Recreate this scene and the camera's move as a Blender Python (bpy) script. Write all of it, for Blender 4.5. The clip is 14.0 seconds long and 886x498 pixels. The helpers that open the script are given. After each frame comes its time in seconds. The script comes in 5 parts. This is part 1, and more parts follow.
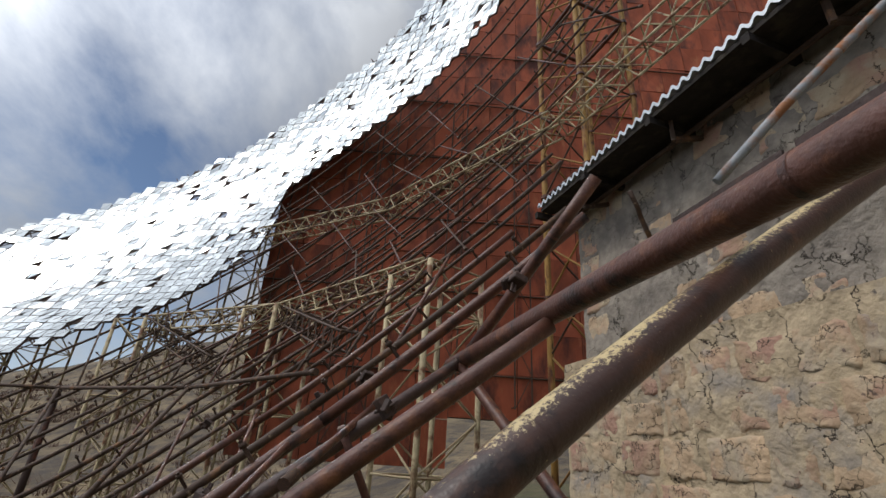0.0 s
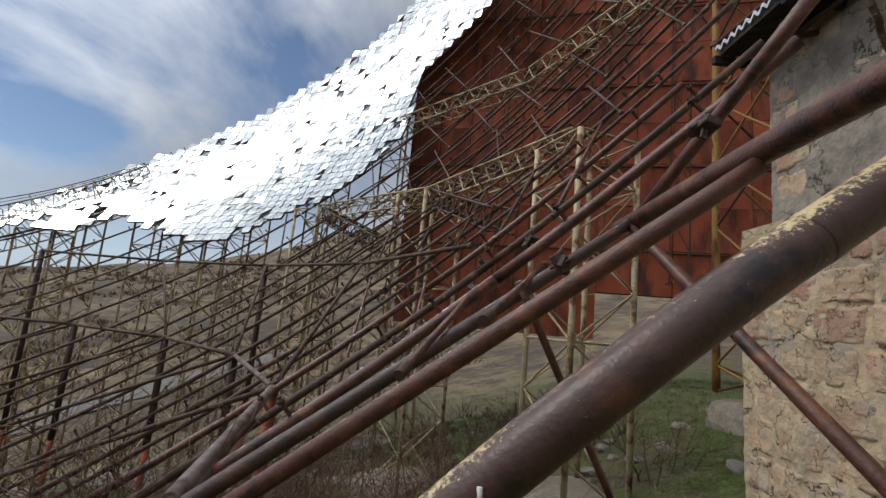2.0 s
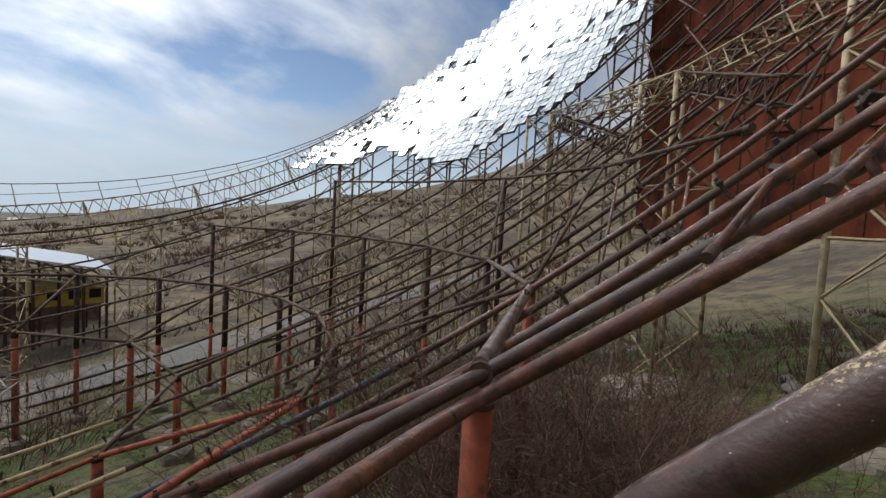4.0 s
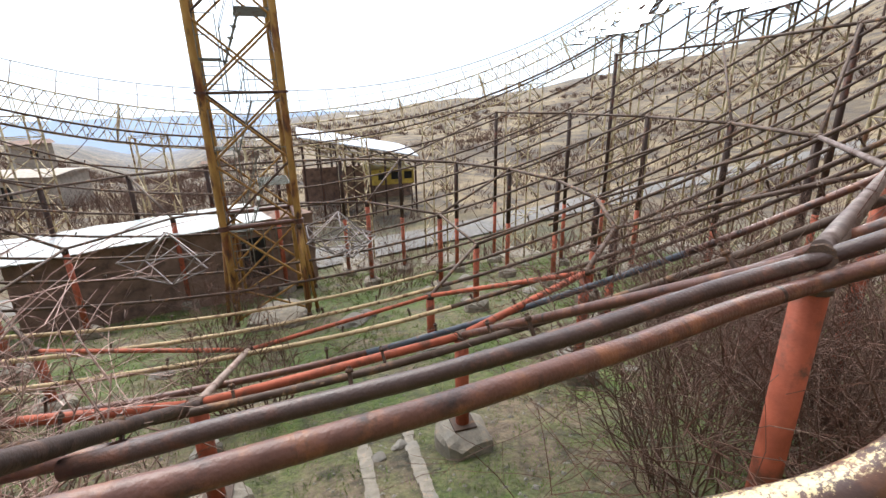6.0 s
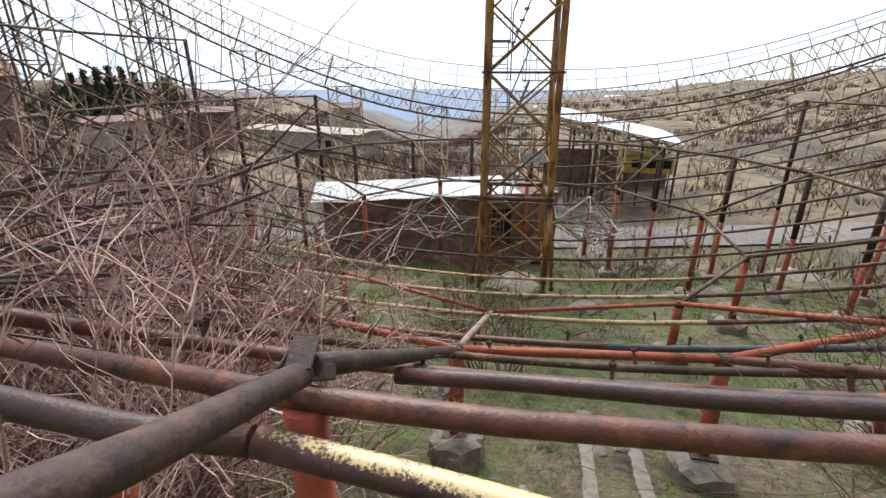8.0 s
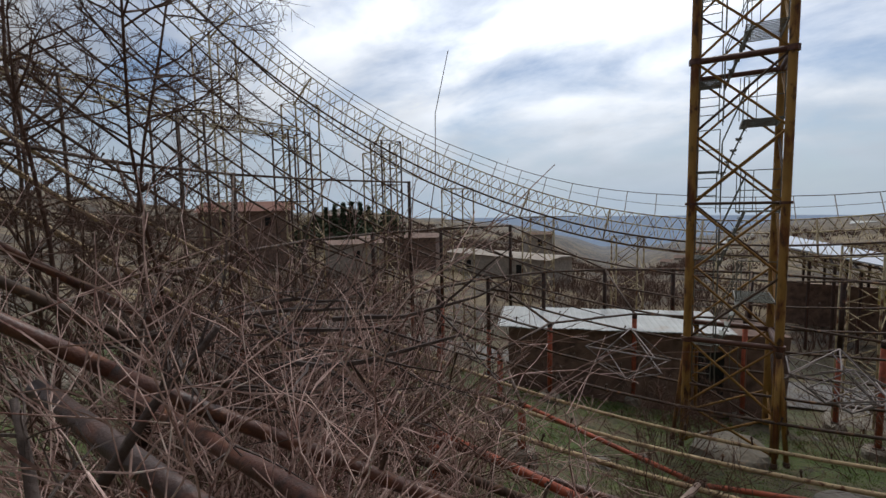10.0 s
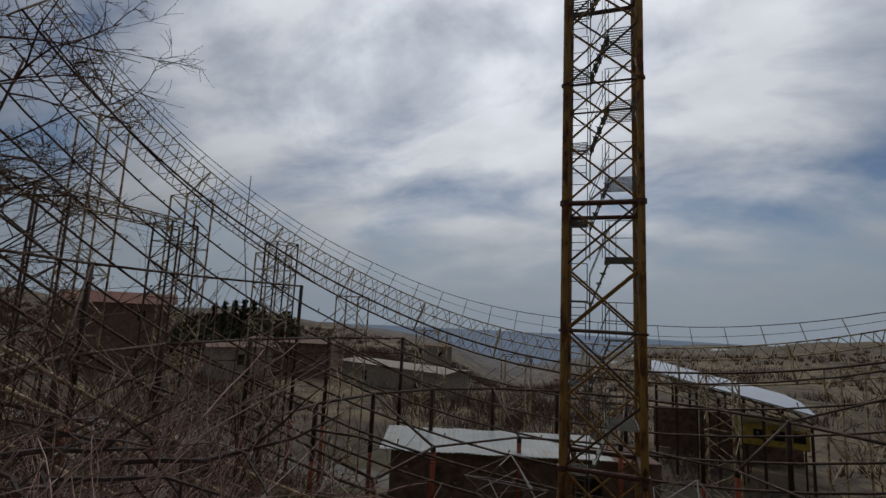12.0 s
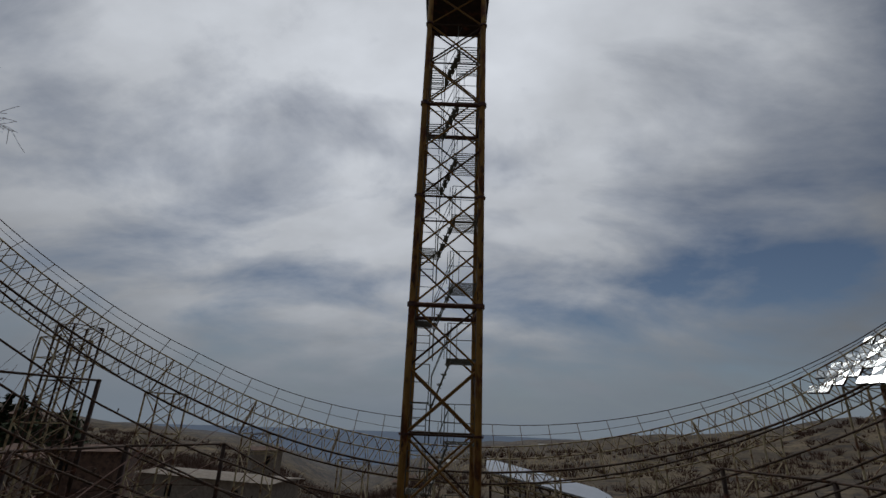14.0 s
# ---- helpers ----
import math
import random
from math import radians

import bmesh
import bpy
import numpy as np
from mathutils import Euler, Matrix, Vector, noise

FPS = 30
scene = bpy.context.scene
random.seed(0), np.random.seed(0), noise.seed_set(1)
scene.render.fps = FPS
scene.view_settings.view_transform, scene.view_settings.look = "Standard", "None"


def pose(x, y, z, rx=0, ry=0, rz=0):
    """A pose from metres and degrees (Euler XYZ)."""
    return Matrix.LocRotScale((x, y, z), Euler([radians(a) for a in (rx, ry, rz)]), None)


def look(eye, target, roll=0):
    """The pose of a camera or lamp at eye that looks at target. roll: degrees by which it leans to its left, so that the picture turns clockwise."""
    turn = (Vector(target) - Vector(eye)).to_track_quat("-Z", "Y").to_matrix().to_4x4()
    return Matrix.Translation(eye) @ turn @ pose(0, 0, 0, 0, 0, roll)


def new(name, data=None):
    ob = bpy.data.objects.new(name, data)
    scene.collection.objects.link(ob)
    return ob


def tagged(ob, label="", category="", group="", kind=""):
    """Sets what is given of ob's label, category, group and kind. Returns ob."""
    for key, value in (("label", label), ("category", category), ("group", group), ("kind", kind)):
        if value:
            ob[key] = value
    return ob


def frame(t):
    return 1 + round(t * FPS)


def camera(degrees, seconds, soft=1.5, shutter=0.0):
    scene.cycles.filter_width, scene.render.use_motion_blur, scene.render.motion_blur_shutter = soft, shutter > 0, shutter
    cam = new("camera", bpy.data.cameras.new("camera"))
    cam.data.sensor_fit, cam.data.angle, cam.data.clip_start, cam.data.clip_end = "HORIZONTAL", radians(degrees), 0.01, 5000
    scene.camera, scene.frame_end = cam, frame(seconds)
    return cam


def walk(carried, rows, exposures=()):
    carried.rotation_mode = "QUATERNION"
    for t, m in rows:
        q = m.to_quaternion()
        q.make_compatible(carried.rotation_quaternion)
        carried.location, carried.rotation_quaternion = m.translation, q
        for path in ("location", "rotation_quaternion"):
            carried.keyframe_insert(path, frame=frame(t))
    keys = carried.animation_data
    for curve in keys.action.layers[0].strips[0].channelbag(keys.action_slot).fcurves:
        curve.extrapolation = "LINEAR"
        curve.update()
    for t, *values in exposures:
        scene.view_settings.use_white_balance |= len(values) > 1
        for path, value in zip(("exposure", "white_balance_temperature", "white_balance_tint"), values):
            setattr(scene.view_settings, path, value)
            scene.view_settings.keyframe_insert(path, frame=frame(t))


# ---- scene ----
DEG = math.pi / 180

# ---------------------------------------------------------------- camera
cam = camera(87.25, 14.0)
PATH = [
    (0, (-0.072, 0.282, -0.042), (-0.033, 2.104, 0.781), 3.76),
    (0.5, (-0.132, 0.303, -0.079), (-0.240, 2.179, 0.604), 4.76),
    (1, (-0.183, 0.302, -0.122), (-0.459, 2.206, 0.426), 5.47),
    (1.5, (-0.220, 0.301, -0.158), (-0.634, 2.211, 0.266), 5.61),
    (2, (-0.273, 0.297, -0.200), (-0.780, 2.207, 0.108), 5.24),
    (2.5, (-0.337, 0.278, -0.249), (-0.940, 2.175, -0.052), 4.65),
    (3, (-0.411, 0.270, -0.292), (-1.194, 2.108, -0.203), 4.21),
    (3.5, (-0.475, 0.244, -0.329), (-1.524, 1.947, -0.358), 3.86),
    (4, (-0.535, 0.231, -0.365), (-1.858, 1.725, -0.497), 3.27),
    (4.2, (-0.558, 0.224, -0.378), (-1.979, 1.621, -0.542), 3.07),
    (6.3, (-0.408, -0.266, -0.378), (-2.232, 0.168, -1.074), -0.97),
    (6.5, (-0.400, -0.299, -0.370), (-2.224, 0.079, -1.099), -0.44),
    (7, (-0.385, -0.373, -0.326), (-2.219, -0.167, -1.097), 0.82),
    (7.5, (-0.376, -0.491, -0.317), (-2.229, -0.568, -1.067), 1.13),
    (8, (-0.346, -0.585, -0.291), (-2.170, -1.003, -0.995), 0.01),
    (8.5, (-0.315, -0.667, -0.261), (-2.086, -1.358, -0.883), -0.69),
    (9, (-0.254, -0.695, -0.204), (-1.954, -1.629, -0.689), -1.74),
    (9.2, (-0.259, -0.717, -0.214), (-1.928, -1.732, -0.644), -1.90),
    (11.3, (-0.809, -0.307, -0.020), (-2.492, -1.376, 0.133), 0.66),
    (11.5, (-0.831, -0.289, -0.012), (-2.546, -1.299, 0.181), 1.46),
    (12, (-0.844, -0.250, 0.004), (-2.645, -1.074, 0.282), 2.73),
    (12.5, (-0.820, -0.220, 0.038), (-2.693, -0.832, 0.379), 3.11),
    (13, (-0.770, -0.194, 0.074), (-2.674, -0.616, 0.515), 3.02),
    (13.5, (-0.762, -0.195, 0.122), (-2.655, -0.487, 0.700), 2.76),
    (14, (-0.710, -0.195, 0.143), (-2.578, -0.402, 0.827), 2.41),
]
walk(cam, [(t, look(eye, target, roll)) for t, eye, target, roll in PATH],
     [(0.0, 0.0), (3.0, 0.05), (4.2, 0.1), (6.3, 1.6), (7.5, 1.4), (8.5, 0.9), (9.2, 0.42), (11.3, -0.98), (12.5, -1.22), (13.0, -1.32), (14.0, -1.58)])

# ---------------------------------------------------------------- light
world = bpy.data.worlds.new("sky")
scene.world = world
world.use_nodes = True
SUN_EL, SUN_YAW = 53.0, 107.0


def build_sky():
    nt = world.node_tree
    nt.nodes.clear()
    N, L = nt.nodes.new, nt.links.new
    out, bg = N("ShaderNodeOutputWorld"), N("ShaderNodeBackground")
    sky = N("ShaderNodeTexSky")
    sky.sky_type, sky.sun_disc = "NISHITA", False
    sky.sun_elevation, sky.sun_rotation = SUN_EL * DEG, -SUN_YAW * DEG
    sky.altitude = 1500
    co = N("ShaderNodeTexCoord")
    sep = N("ShaderNodeSeparateXYZ")
    L(co.outputs["Generated"], sep.inputs[0])
    # flat cloud sheet: direction divided by its height
    z = N("ShaderNodeMath"); z.operation = "ADD"; z.inputs[1].default_value = 0.42
    L(sep.outputs["Z"], z.inputs[0])
    zz = N("ShaderNodeMath"); zz.operation = "MAXIMUM"; zz.inputs[1].default_value = 0.05
    L(z.outputs[0], zz.inputs[0])
    div = N("ShaderNodeVectorMath"); div.operation = "DIVIDE"
    comb = N("ShaderNodeCombineXYZ")
    for i in range(3):
        L(zz.outputs[0], comb.inputs[i])
    L(co.outputs["Generated"], div.inputs[0]); L(comb.outputs[0], div.inputs[1])
    mp = N("ShaderNodeMapping")
    mp.inputs["Rotation"].default_value = (0, 0, 0.15)
    mp.inputs["Scale"].default_value = (1.5, 0.95, 0.0)
    mp.inputs["Location"].default_value = (0.35, 0.2, 0.0)
    L(div.outputs[0], mp.inputs[0])
    n1, n2 = N("ShaderNodeTexNoise"), N("ShaderNodeTexNoise")
    n1.inputs["Scale"].default_value, n1.inputs["Detail"].default_value = 1.7, 9
    n1.inputs["Roughness"].default_value, n1.inputs["Distortion"].default_value = 0.56, 0.3
    n2.inputs["Scale"].default_value, n2.inputs["Detail"].default_value = 3.4, 8
    n2.inputs["Roughness"].default_value = 0.52
    L(mp.outputs[0], n1.inputs[0]); L(mp.outputs[0], n2.inputs[0])
    cover = N("ShaderNodeMapRange")
    cover.inputs[1].default_value, cover.inputs[2].default_value = 0.33, 0.6
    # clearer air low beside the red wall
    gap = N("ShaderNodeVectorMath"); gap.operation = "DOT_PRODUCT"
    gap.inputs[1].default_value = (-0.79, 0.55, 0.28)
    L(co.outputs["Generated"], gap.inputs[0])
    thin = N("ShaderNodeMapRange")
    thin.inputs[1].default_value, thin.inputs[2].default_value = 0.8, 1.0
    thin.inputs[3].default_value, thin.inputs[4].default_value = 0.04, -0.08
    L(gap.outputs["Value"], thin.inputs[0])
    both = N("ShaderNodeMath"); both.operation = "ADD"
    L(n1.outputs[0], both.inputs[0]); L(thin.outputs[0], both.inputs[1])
    shade = N("ShaderNodeMapRange")
    shade.inputs[1].default_value, shade.inputs[2].default_value = 0.3, 0.72
    shade.inputs[3].default_value, shade.inputs[4].default_value = 0.78, 1.08
    L(n2.outputs[0], shade.inputs[0])
    # thin cloud is brighter round the sun
    dot = N("ShaderNodeVectorMath"); dot.operation = "DOT_PRODUCT"
    e, w = SUN_EL * DEG, SUN_YAW * DEG
    dot.inputs[1].default_value = (-math.sin(w) * math.cos(e), math.cos(w) * math.cos(e), math.sin(e))
    L(co.outputs["Generated"], dot.inputs[0])
    glow = N("ShaderNodeMapRange")
    glow.inputs[1].default_value, glow.inputs[2].default_value = 0.5, 1.0
    glow.inputs[3].default_value, glow.inputs[4].default_value = 4.7, 21.0
    L(dot.outputs["Value"], glow.inputs[0])
    # the sheet of cloud is thickest below the sun
    thick = N("ShaderNodeMapRange")
    thick.inputs[1].default_value, thick.inputs[2].default_value = 0.8, 1.0
    thick.inputs[3].default_value, thick.inputs[4].default_value = 0.0, 0.14
    L(dot.outputs["Value"], thick.inputs[0])
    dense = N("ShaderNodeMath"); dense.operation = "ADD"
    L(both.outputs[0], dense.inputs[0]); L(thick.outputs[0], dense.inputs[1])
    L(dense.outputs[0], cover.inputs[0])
    lum = N("ShaderNodeMath"); lum.operation = "MULTIPLY"
    L(shade.outputs[0], lum.inputs[0]); L(glow.outputs[0], lum.inputs[1])
    cloud = N("ShaderNodeVectorMath"); cloud.operation = "SCALE"
    cloud.inputs[0].default_value = (0.93, 0.98, 1.06)
    L(lum.outputs[0], cloud.inputs["Scale"])
    mix = N("ShaderNodeMix"); mix.data_type = "RGBA"
    L(cover.outputs[0], mix.inputs[0])
    L(sky.outputs[0], mix.inputs[6]); L(cloud.outputs[0], mix.inputs[7])
    haze = N("ShaderNodeMapRange")
    haze.inputs[1].default_value, haze.inputs[2].default_value = 0.0, 0.22
    haze.inputs[3].default_value, haze.inputs[4].default_value = 0.92, 0.0
    L(sep.outputs["Z"], haze.inputs[0])
    hz = N("ShaderNodeMix"); hz.data_type = "RGBA"
    L(haze.outputs[0], hz.inputs[0])
    L(mix.outputs[2], hz.inputs[6])
    hz.inputs[7].default_value = (4.8, 5.8, 7.0, 1)
    L(hz.outputs[2], bg.inputs[0])
    bg.inputs[1].default_value = 0.1
    L(bg.outputs[0], out.inputs[0])


build_sky()
sun = new("sun", bpy.data.lights.new("sun", "SUN"))
sun.data.energy, sun.data.angle, sun.data.color = 1.3, 12 * DEG, (1.0, 0.96, 0.9)
sun.matrix_world = look((0, 0, 0), (math.sin(SUN_YAW * DEG) * math.cos(SUN_EL * DEG), -math.cos(SUN_YAW * DEG) * math.cos(SUN_EL * DEG), -math.sin(SUN_EL * DEG)))

# ---------------------------------------------------------------- materials


def material(name, base, rough=0.6, metal=0.0, spots=(), scale=6.0, bump=0.15, bump_scale=40.0, vary=0.25, rand=0.0, stretch=(1, 1, 1), spec=0.22):
    """Noise-varied surface. spots: (colour, noise scale, from, to) layers of rust, paint, dirt."""
    m = bpy.data.materials.new(name)
    m.use_nodes = True
    nt = m.node_tree
    N, L = nt.nodes.new, nt.links.new
    bs = nt.nodes["Principled BSDF"]
    bs.inputs["Roughness"].default_value, bs.inputs["Metallic"].default_value = rough, metal
    bs.inputs["Specular IOR Level"].default_value = spec
    co = N("ShaderNodeTexCoord")
    mp = N("ShaderNodeMapping")
    mp.inputs["Scale"].default_value = stretch
    info = N("ShaderNodeObjectInfo")
    L(co.outputs["Object"], mp.inputs[0])
    off = N("ShaderNodeVectorMath"); off.operation = "SCALE"
    off.inputs[0].default_value = (37.0, 91.0, 53.0)
    L(info.outputs["Random"], off.inputs["Scale"])
    add = N("ShaderNodeVectorMath"); add.operation = "ADD"
    L(mp.outputs[0], add.inputs[0]); L(off.outputs[0], add.inputs[1])
    src = add.outputs[0]
    n = N("ShaderNodeTexNoise")
    n.inputs["Scale"].default_value, n.inputs["Detail"].default_value = scale, 6
    L(src, n.inputs[0])
    ra = N("ShaderNodeMapRange")
    ra.inputs[1].default_value, ra.inputs[2].default_value = 0.3, 0.7
    ra.inputs[3].default_value, ra.inputs[4].default_value = 1 - vary, 1 + vary
    L(n.outputs[0], ra.inputs[0])
    val = ra.outputs[0]
    if rand:
        rr = N("ShaderNodeMapRange")
        rr.inputs[3].default_value, rr.inputs[4].default_value = 1 - rand, 1 + rand
        L(info.outputs["Random"], rr.inputs[0])
        mu = N("ShaderNodeMath"); mu.operation = "MULTIPLY"
        L(val, mu.inputs[0]); L(rr.outputs[0], mu.inputs[1])
        val = mu.outputs[0]
    sc = N("ShaderNodeVectorMath"); sc.operation = "SCALE"
    sc.inputs[0].default_value = base
    L(val, sc.inputs["Scale"])
    col = sc.outputs[0]
    for c, s, lo, hi in spots:
        k = N("ShaderNodeTexNoise")
        k.inputs["Scale"].default_value, k.inputs["Detail"].default_value, k.inputs["Roughness"].default_value = s, 8, 0.62
        L(src, k.inputs[0])
        r = N("ShaderNodeMapRange")
        r.inputs[1].default_value, r.inputs[2].default_value = lo, hi
        L(k.outputs[0], r.inputs[0])
        mx = N("ShaderNodeMix"); mx.data_type = "RGBA"
        L(r.outputs[0], mx.inputs[0]); L(col, mx.inputs[6])
        mx.inputs[7].default_value = (*c, 1)
        col = mx.outputs[2]
    L(col, bs.inputs["Base Color"])
    if bump:
        b = N("ShaderNodeTexNoise")
        b.inputs["Scale"].default_value, b.inputs["Detail"].default_value = bump_scale, 5
        L(src, b.inputs[0])
        bu = N("ShaderNodeBump")
        bu.inputs["Strength"].default_value, bu.inputs["Distance"].default_value = bump, 0.02
        L(b.outputs[0], bu.inputs["Height"])
        L(bu.outputs[0], bs.inputs["Normal"])
    return m


M_BROWN = material("brown_rust_paint", (0.105, 0.043, 0.029), 0.42, 0.0, [((0.19, 0.075, 0.036), 9, 0.52, 0.66), ((0.028, 0.017, 0.015), 5, 0.53, 0.66), ((0.2, 0.15, 0.11), 60, 0.68, 0.72)], 12, 0.25, 60, spec=0.4)
M_BIG = material("peeling_brown_pipe", (0.068, 0.033, 0.024), 0.38, 0.0, [((0.15, 0.06, 0.028), 5, 0.54, 0.7), ((0.022, 0.014, 0.012), 7, 0.55, 0.68), ((0.5, 0.38, 0.2), 70, 0.68, 0.71)], 10, 0.13, 90, spec=0.45)


def add_lit_upper_paint(m, colour, lo, hi, scale):
    """Old flaking paint plus a lit top, both coloured in by the upward normal."""
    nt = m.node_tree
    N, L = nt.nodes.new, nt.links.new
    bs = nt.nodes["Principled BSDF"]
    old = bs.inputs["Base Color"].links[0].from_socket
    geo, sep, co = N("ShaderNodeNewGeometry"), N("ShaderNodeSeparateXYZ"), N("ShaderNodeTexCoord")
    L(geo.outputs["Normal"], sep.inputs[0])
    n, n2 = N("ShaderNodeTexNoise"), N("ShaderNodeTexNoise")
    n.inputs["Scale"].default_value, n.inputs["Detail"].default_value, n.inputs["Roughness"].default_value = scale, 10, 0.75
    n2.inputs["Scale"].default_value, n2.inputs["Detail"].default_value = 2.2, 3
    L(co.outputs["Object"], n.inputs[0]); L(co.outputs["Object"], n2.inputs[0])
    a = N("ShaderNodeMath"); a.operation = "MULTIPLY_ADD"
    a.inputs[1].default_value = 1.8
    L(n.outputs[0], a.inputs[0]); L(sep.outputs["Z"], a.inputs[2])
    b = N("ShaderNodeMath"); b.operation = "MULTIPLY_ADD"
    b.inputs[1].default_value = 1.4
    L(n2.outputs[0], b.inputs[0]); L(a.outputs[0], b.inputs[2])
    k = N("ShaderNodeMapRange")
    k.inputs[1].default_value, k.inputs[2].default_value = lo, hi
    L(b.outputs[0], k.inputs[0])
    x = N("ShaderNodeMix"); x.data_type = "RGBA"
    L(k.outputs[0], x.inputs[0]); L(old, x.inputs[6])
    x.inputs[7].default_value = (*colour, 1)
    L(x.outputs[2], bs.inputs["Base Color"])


add_lit_upper_paint(M_BIG, (0.57, 0.44, 0.23), 2.36, 2.5, 75)
M_RED = material("red_primer", (0.34, 0.085, 0.045), 0.6, 0.0, [((0.13, 0.055, 0.035), 5, 0.52, 0.66)], 7, 0.15, 50)
M_OLIVE = material("dark_weathered_steel", (0.072, 0.045, 0.032), 0.6, 0.0, [((0.21, 0.105, 0.05), 6, 0.55, 0.68), ((0.3, 0.22, 0.14), 14, 0.63, 0.7)], 8, 0.15, 50)
M_CREAM = material("cream_paint_pipe", (0.44, 0.32, 0.18), 0.6, 0.0, [((0.15, 0.07, 0.035), 4, 0.55, 0.64), ((0.07, 0.04, 0.028), 13, 0.6, 0.67)], 8, 0.15, 50)
M_BLUE = material("blue_grey_pipe", (0.06, 0.067, 0.08), 0.5, 0.0, [((0.13, 0.06, 0.04), 4, 0.55, 0.65)], 8, 0.15, 50)
M_YELLOW = material("faded_yellow_paint", (0.33, 0.185, 0.052), 0.6, 0.0, [((0.16, 0.06, 0.024), 3, 0.49, 0.6), ((0.07, 0.04, 0.025), 6, 0.57, 0.66)], 5, 0.15, 50, stretch=(1, 1, 0.35))
M_PALE = material("pale_yellow_lattice", (0.47, 0.385, 0.235), 0.6, 0.0, [((0.16, 0.075, 0.04), 3, 0.48, 0.6)], 5, 0.1, 50)
M_DKRED = material("dark_red_brown_post", (0.11, 0.045, 0.035), 0.6, 0.0, [((0.3, 0.08, 0.04), 2.5, 0.52, 0.62)], 7, 0.15, 50)
M_GREEN = material("flaking_green_steel", (0.1, 0.1, 0.07), 0.6, 0.0, [((0.22, 0.13, 0.05), 5, 0.5, 0.6)], 6, 0.1, 50)
M_CONC = material("weathered_concrete", (0.22, 0.19, 0.15), 0.9, 0.0, [((0.2, 0.18, 0.15), 4, 0.52, 0.66), ((0.3, 0.22, 0.15), 9, 0.58, 0.68)], 9, 0.5, 30)
M_GALV = material("galvanised_sheet", (0.5, 0.52, 0.54), 0.45, 0.6, [((0.35, 0.24, 0.16), 3, 0.62, 0.72)], 2, 0.05, 20, 0.12)
M_SHEET = material("rusty_sheet", (0.34, 0.085, 0.04), 0.6, 0.1, [((0.1, 0.035, 0.025), 1.2, 0.48, 0.66), ((0.4, 0.13, 0.06), 2.2, 0.58, 0.72)], 1.4, 0.12, 14, 0.25, rand=0.14, stretch=(1, 1, 0.4))
M_MIRROR = material("mirror_glass", (0.41, 0.435, 0.445), 0.13, 1.0, [((0.6, 0.62, 0.62), 3, 0.6, 0.8)], 2, 0.0, 1, 0.03, rand=0.2)


def vary_tiles(m, lo, hi):
    """Each tile a little duller or cleaner than its neighbours."""
    nt = m.node_tree
    N, L = nt.nodes.new, nt.links.new
    bs = nt.nodes["Principled BSDF"]
    old = bs.inputs["Base Color"].links[0].from_socket
    geo, mr, sc = N("ShaderNodeNewGeometry"), N("ShaderNodeMapRange"), N("ShaderNodeVectorMath")
    mr.inputs[3].default_value, mr.inputs[4].default_value = lo, hi
    sc.operation = "SCALE"
    L(geo.outputs["Random Per Island"], mr.inputs[0])
    L(old, sc.inputs[0]); L(mr.outputs[0], sc.inputs["Scale"])
    L(sc.outputs[0], bs.inputs["Base Color"])


vary_tiles(M_MIRROR, 0.58, 1.08)
M_BLACK = material("black_opening", (0.015, 0.014, 0.013), 0.8, 0.0, (), 3, 0.0)
M_TUFF = material("tuff_stone", (0.43, 0.305, 0.195), 0.94, 0.0, [((0.38, 0.225, 0.165), 1.3, 0.48, 0.6), ((0.25, 0.235, 0.23), 1.6, 0.55, 0.64), ((0.44, 0.35, 0.24), 3.2, 0.48, 0.62), ((0.17, 0.12, 0.1), 16, 0.62, 0.7)], 6, 0.9, 22, 0.2, rand=0.16)
M_MORTAR = material("grey_mortar", (0.43, 0.335, 0.22), 0.95, 0.0, [((0.3, 0.26, 0.22), 1.4, 0.5, 0.66), ((0.5, 0.37, 0.22), 1.1, 0.55, 0.66), ((0.12, 0.1, 0.085), 5.5, 0.66, 0.7)], 8, 0.9, 24)


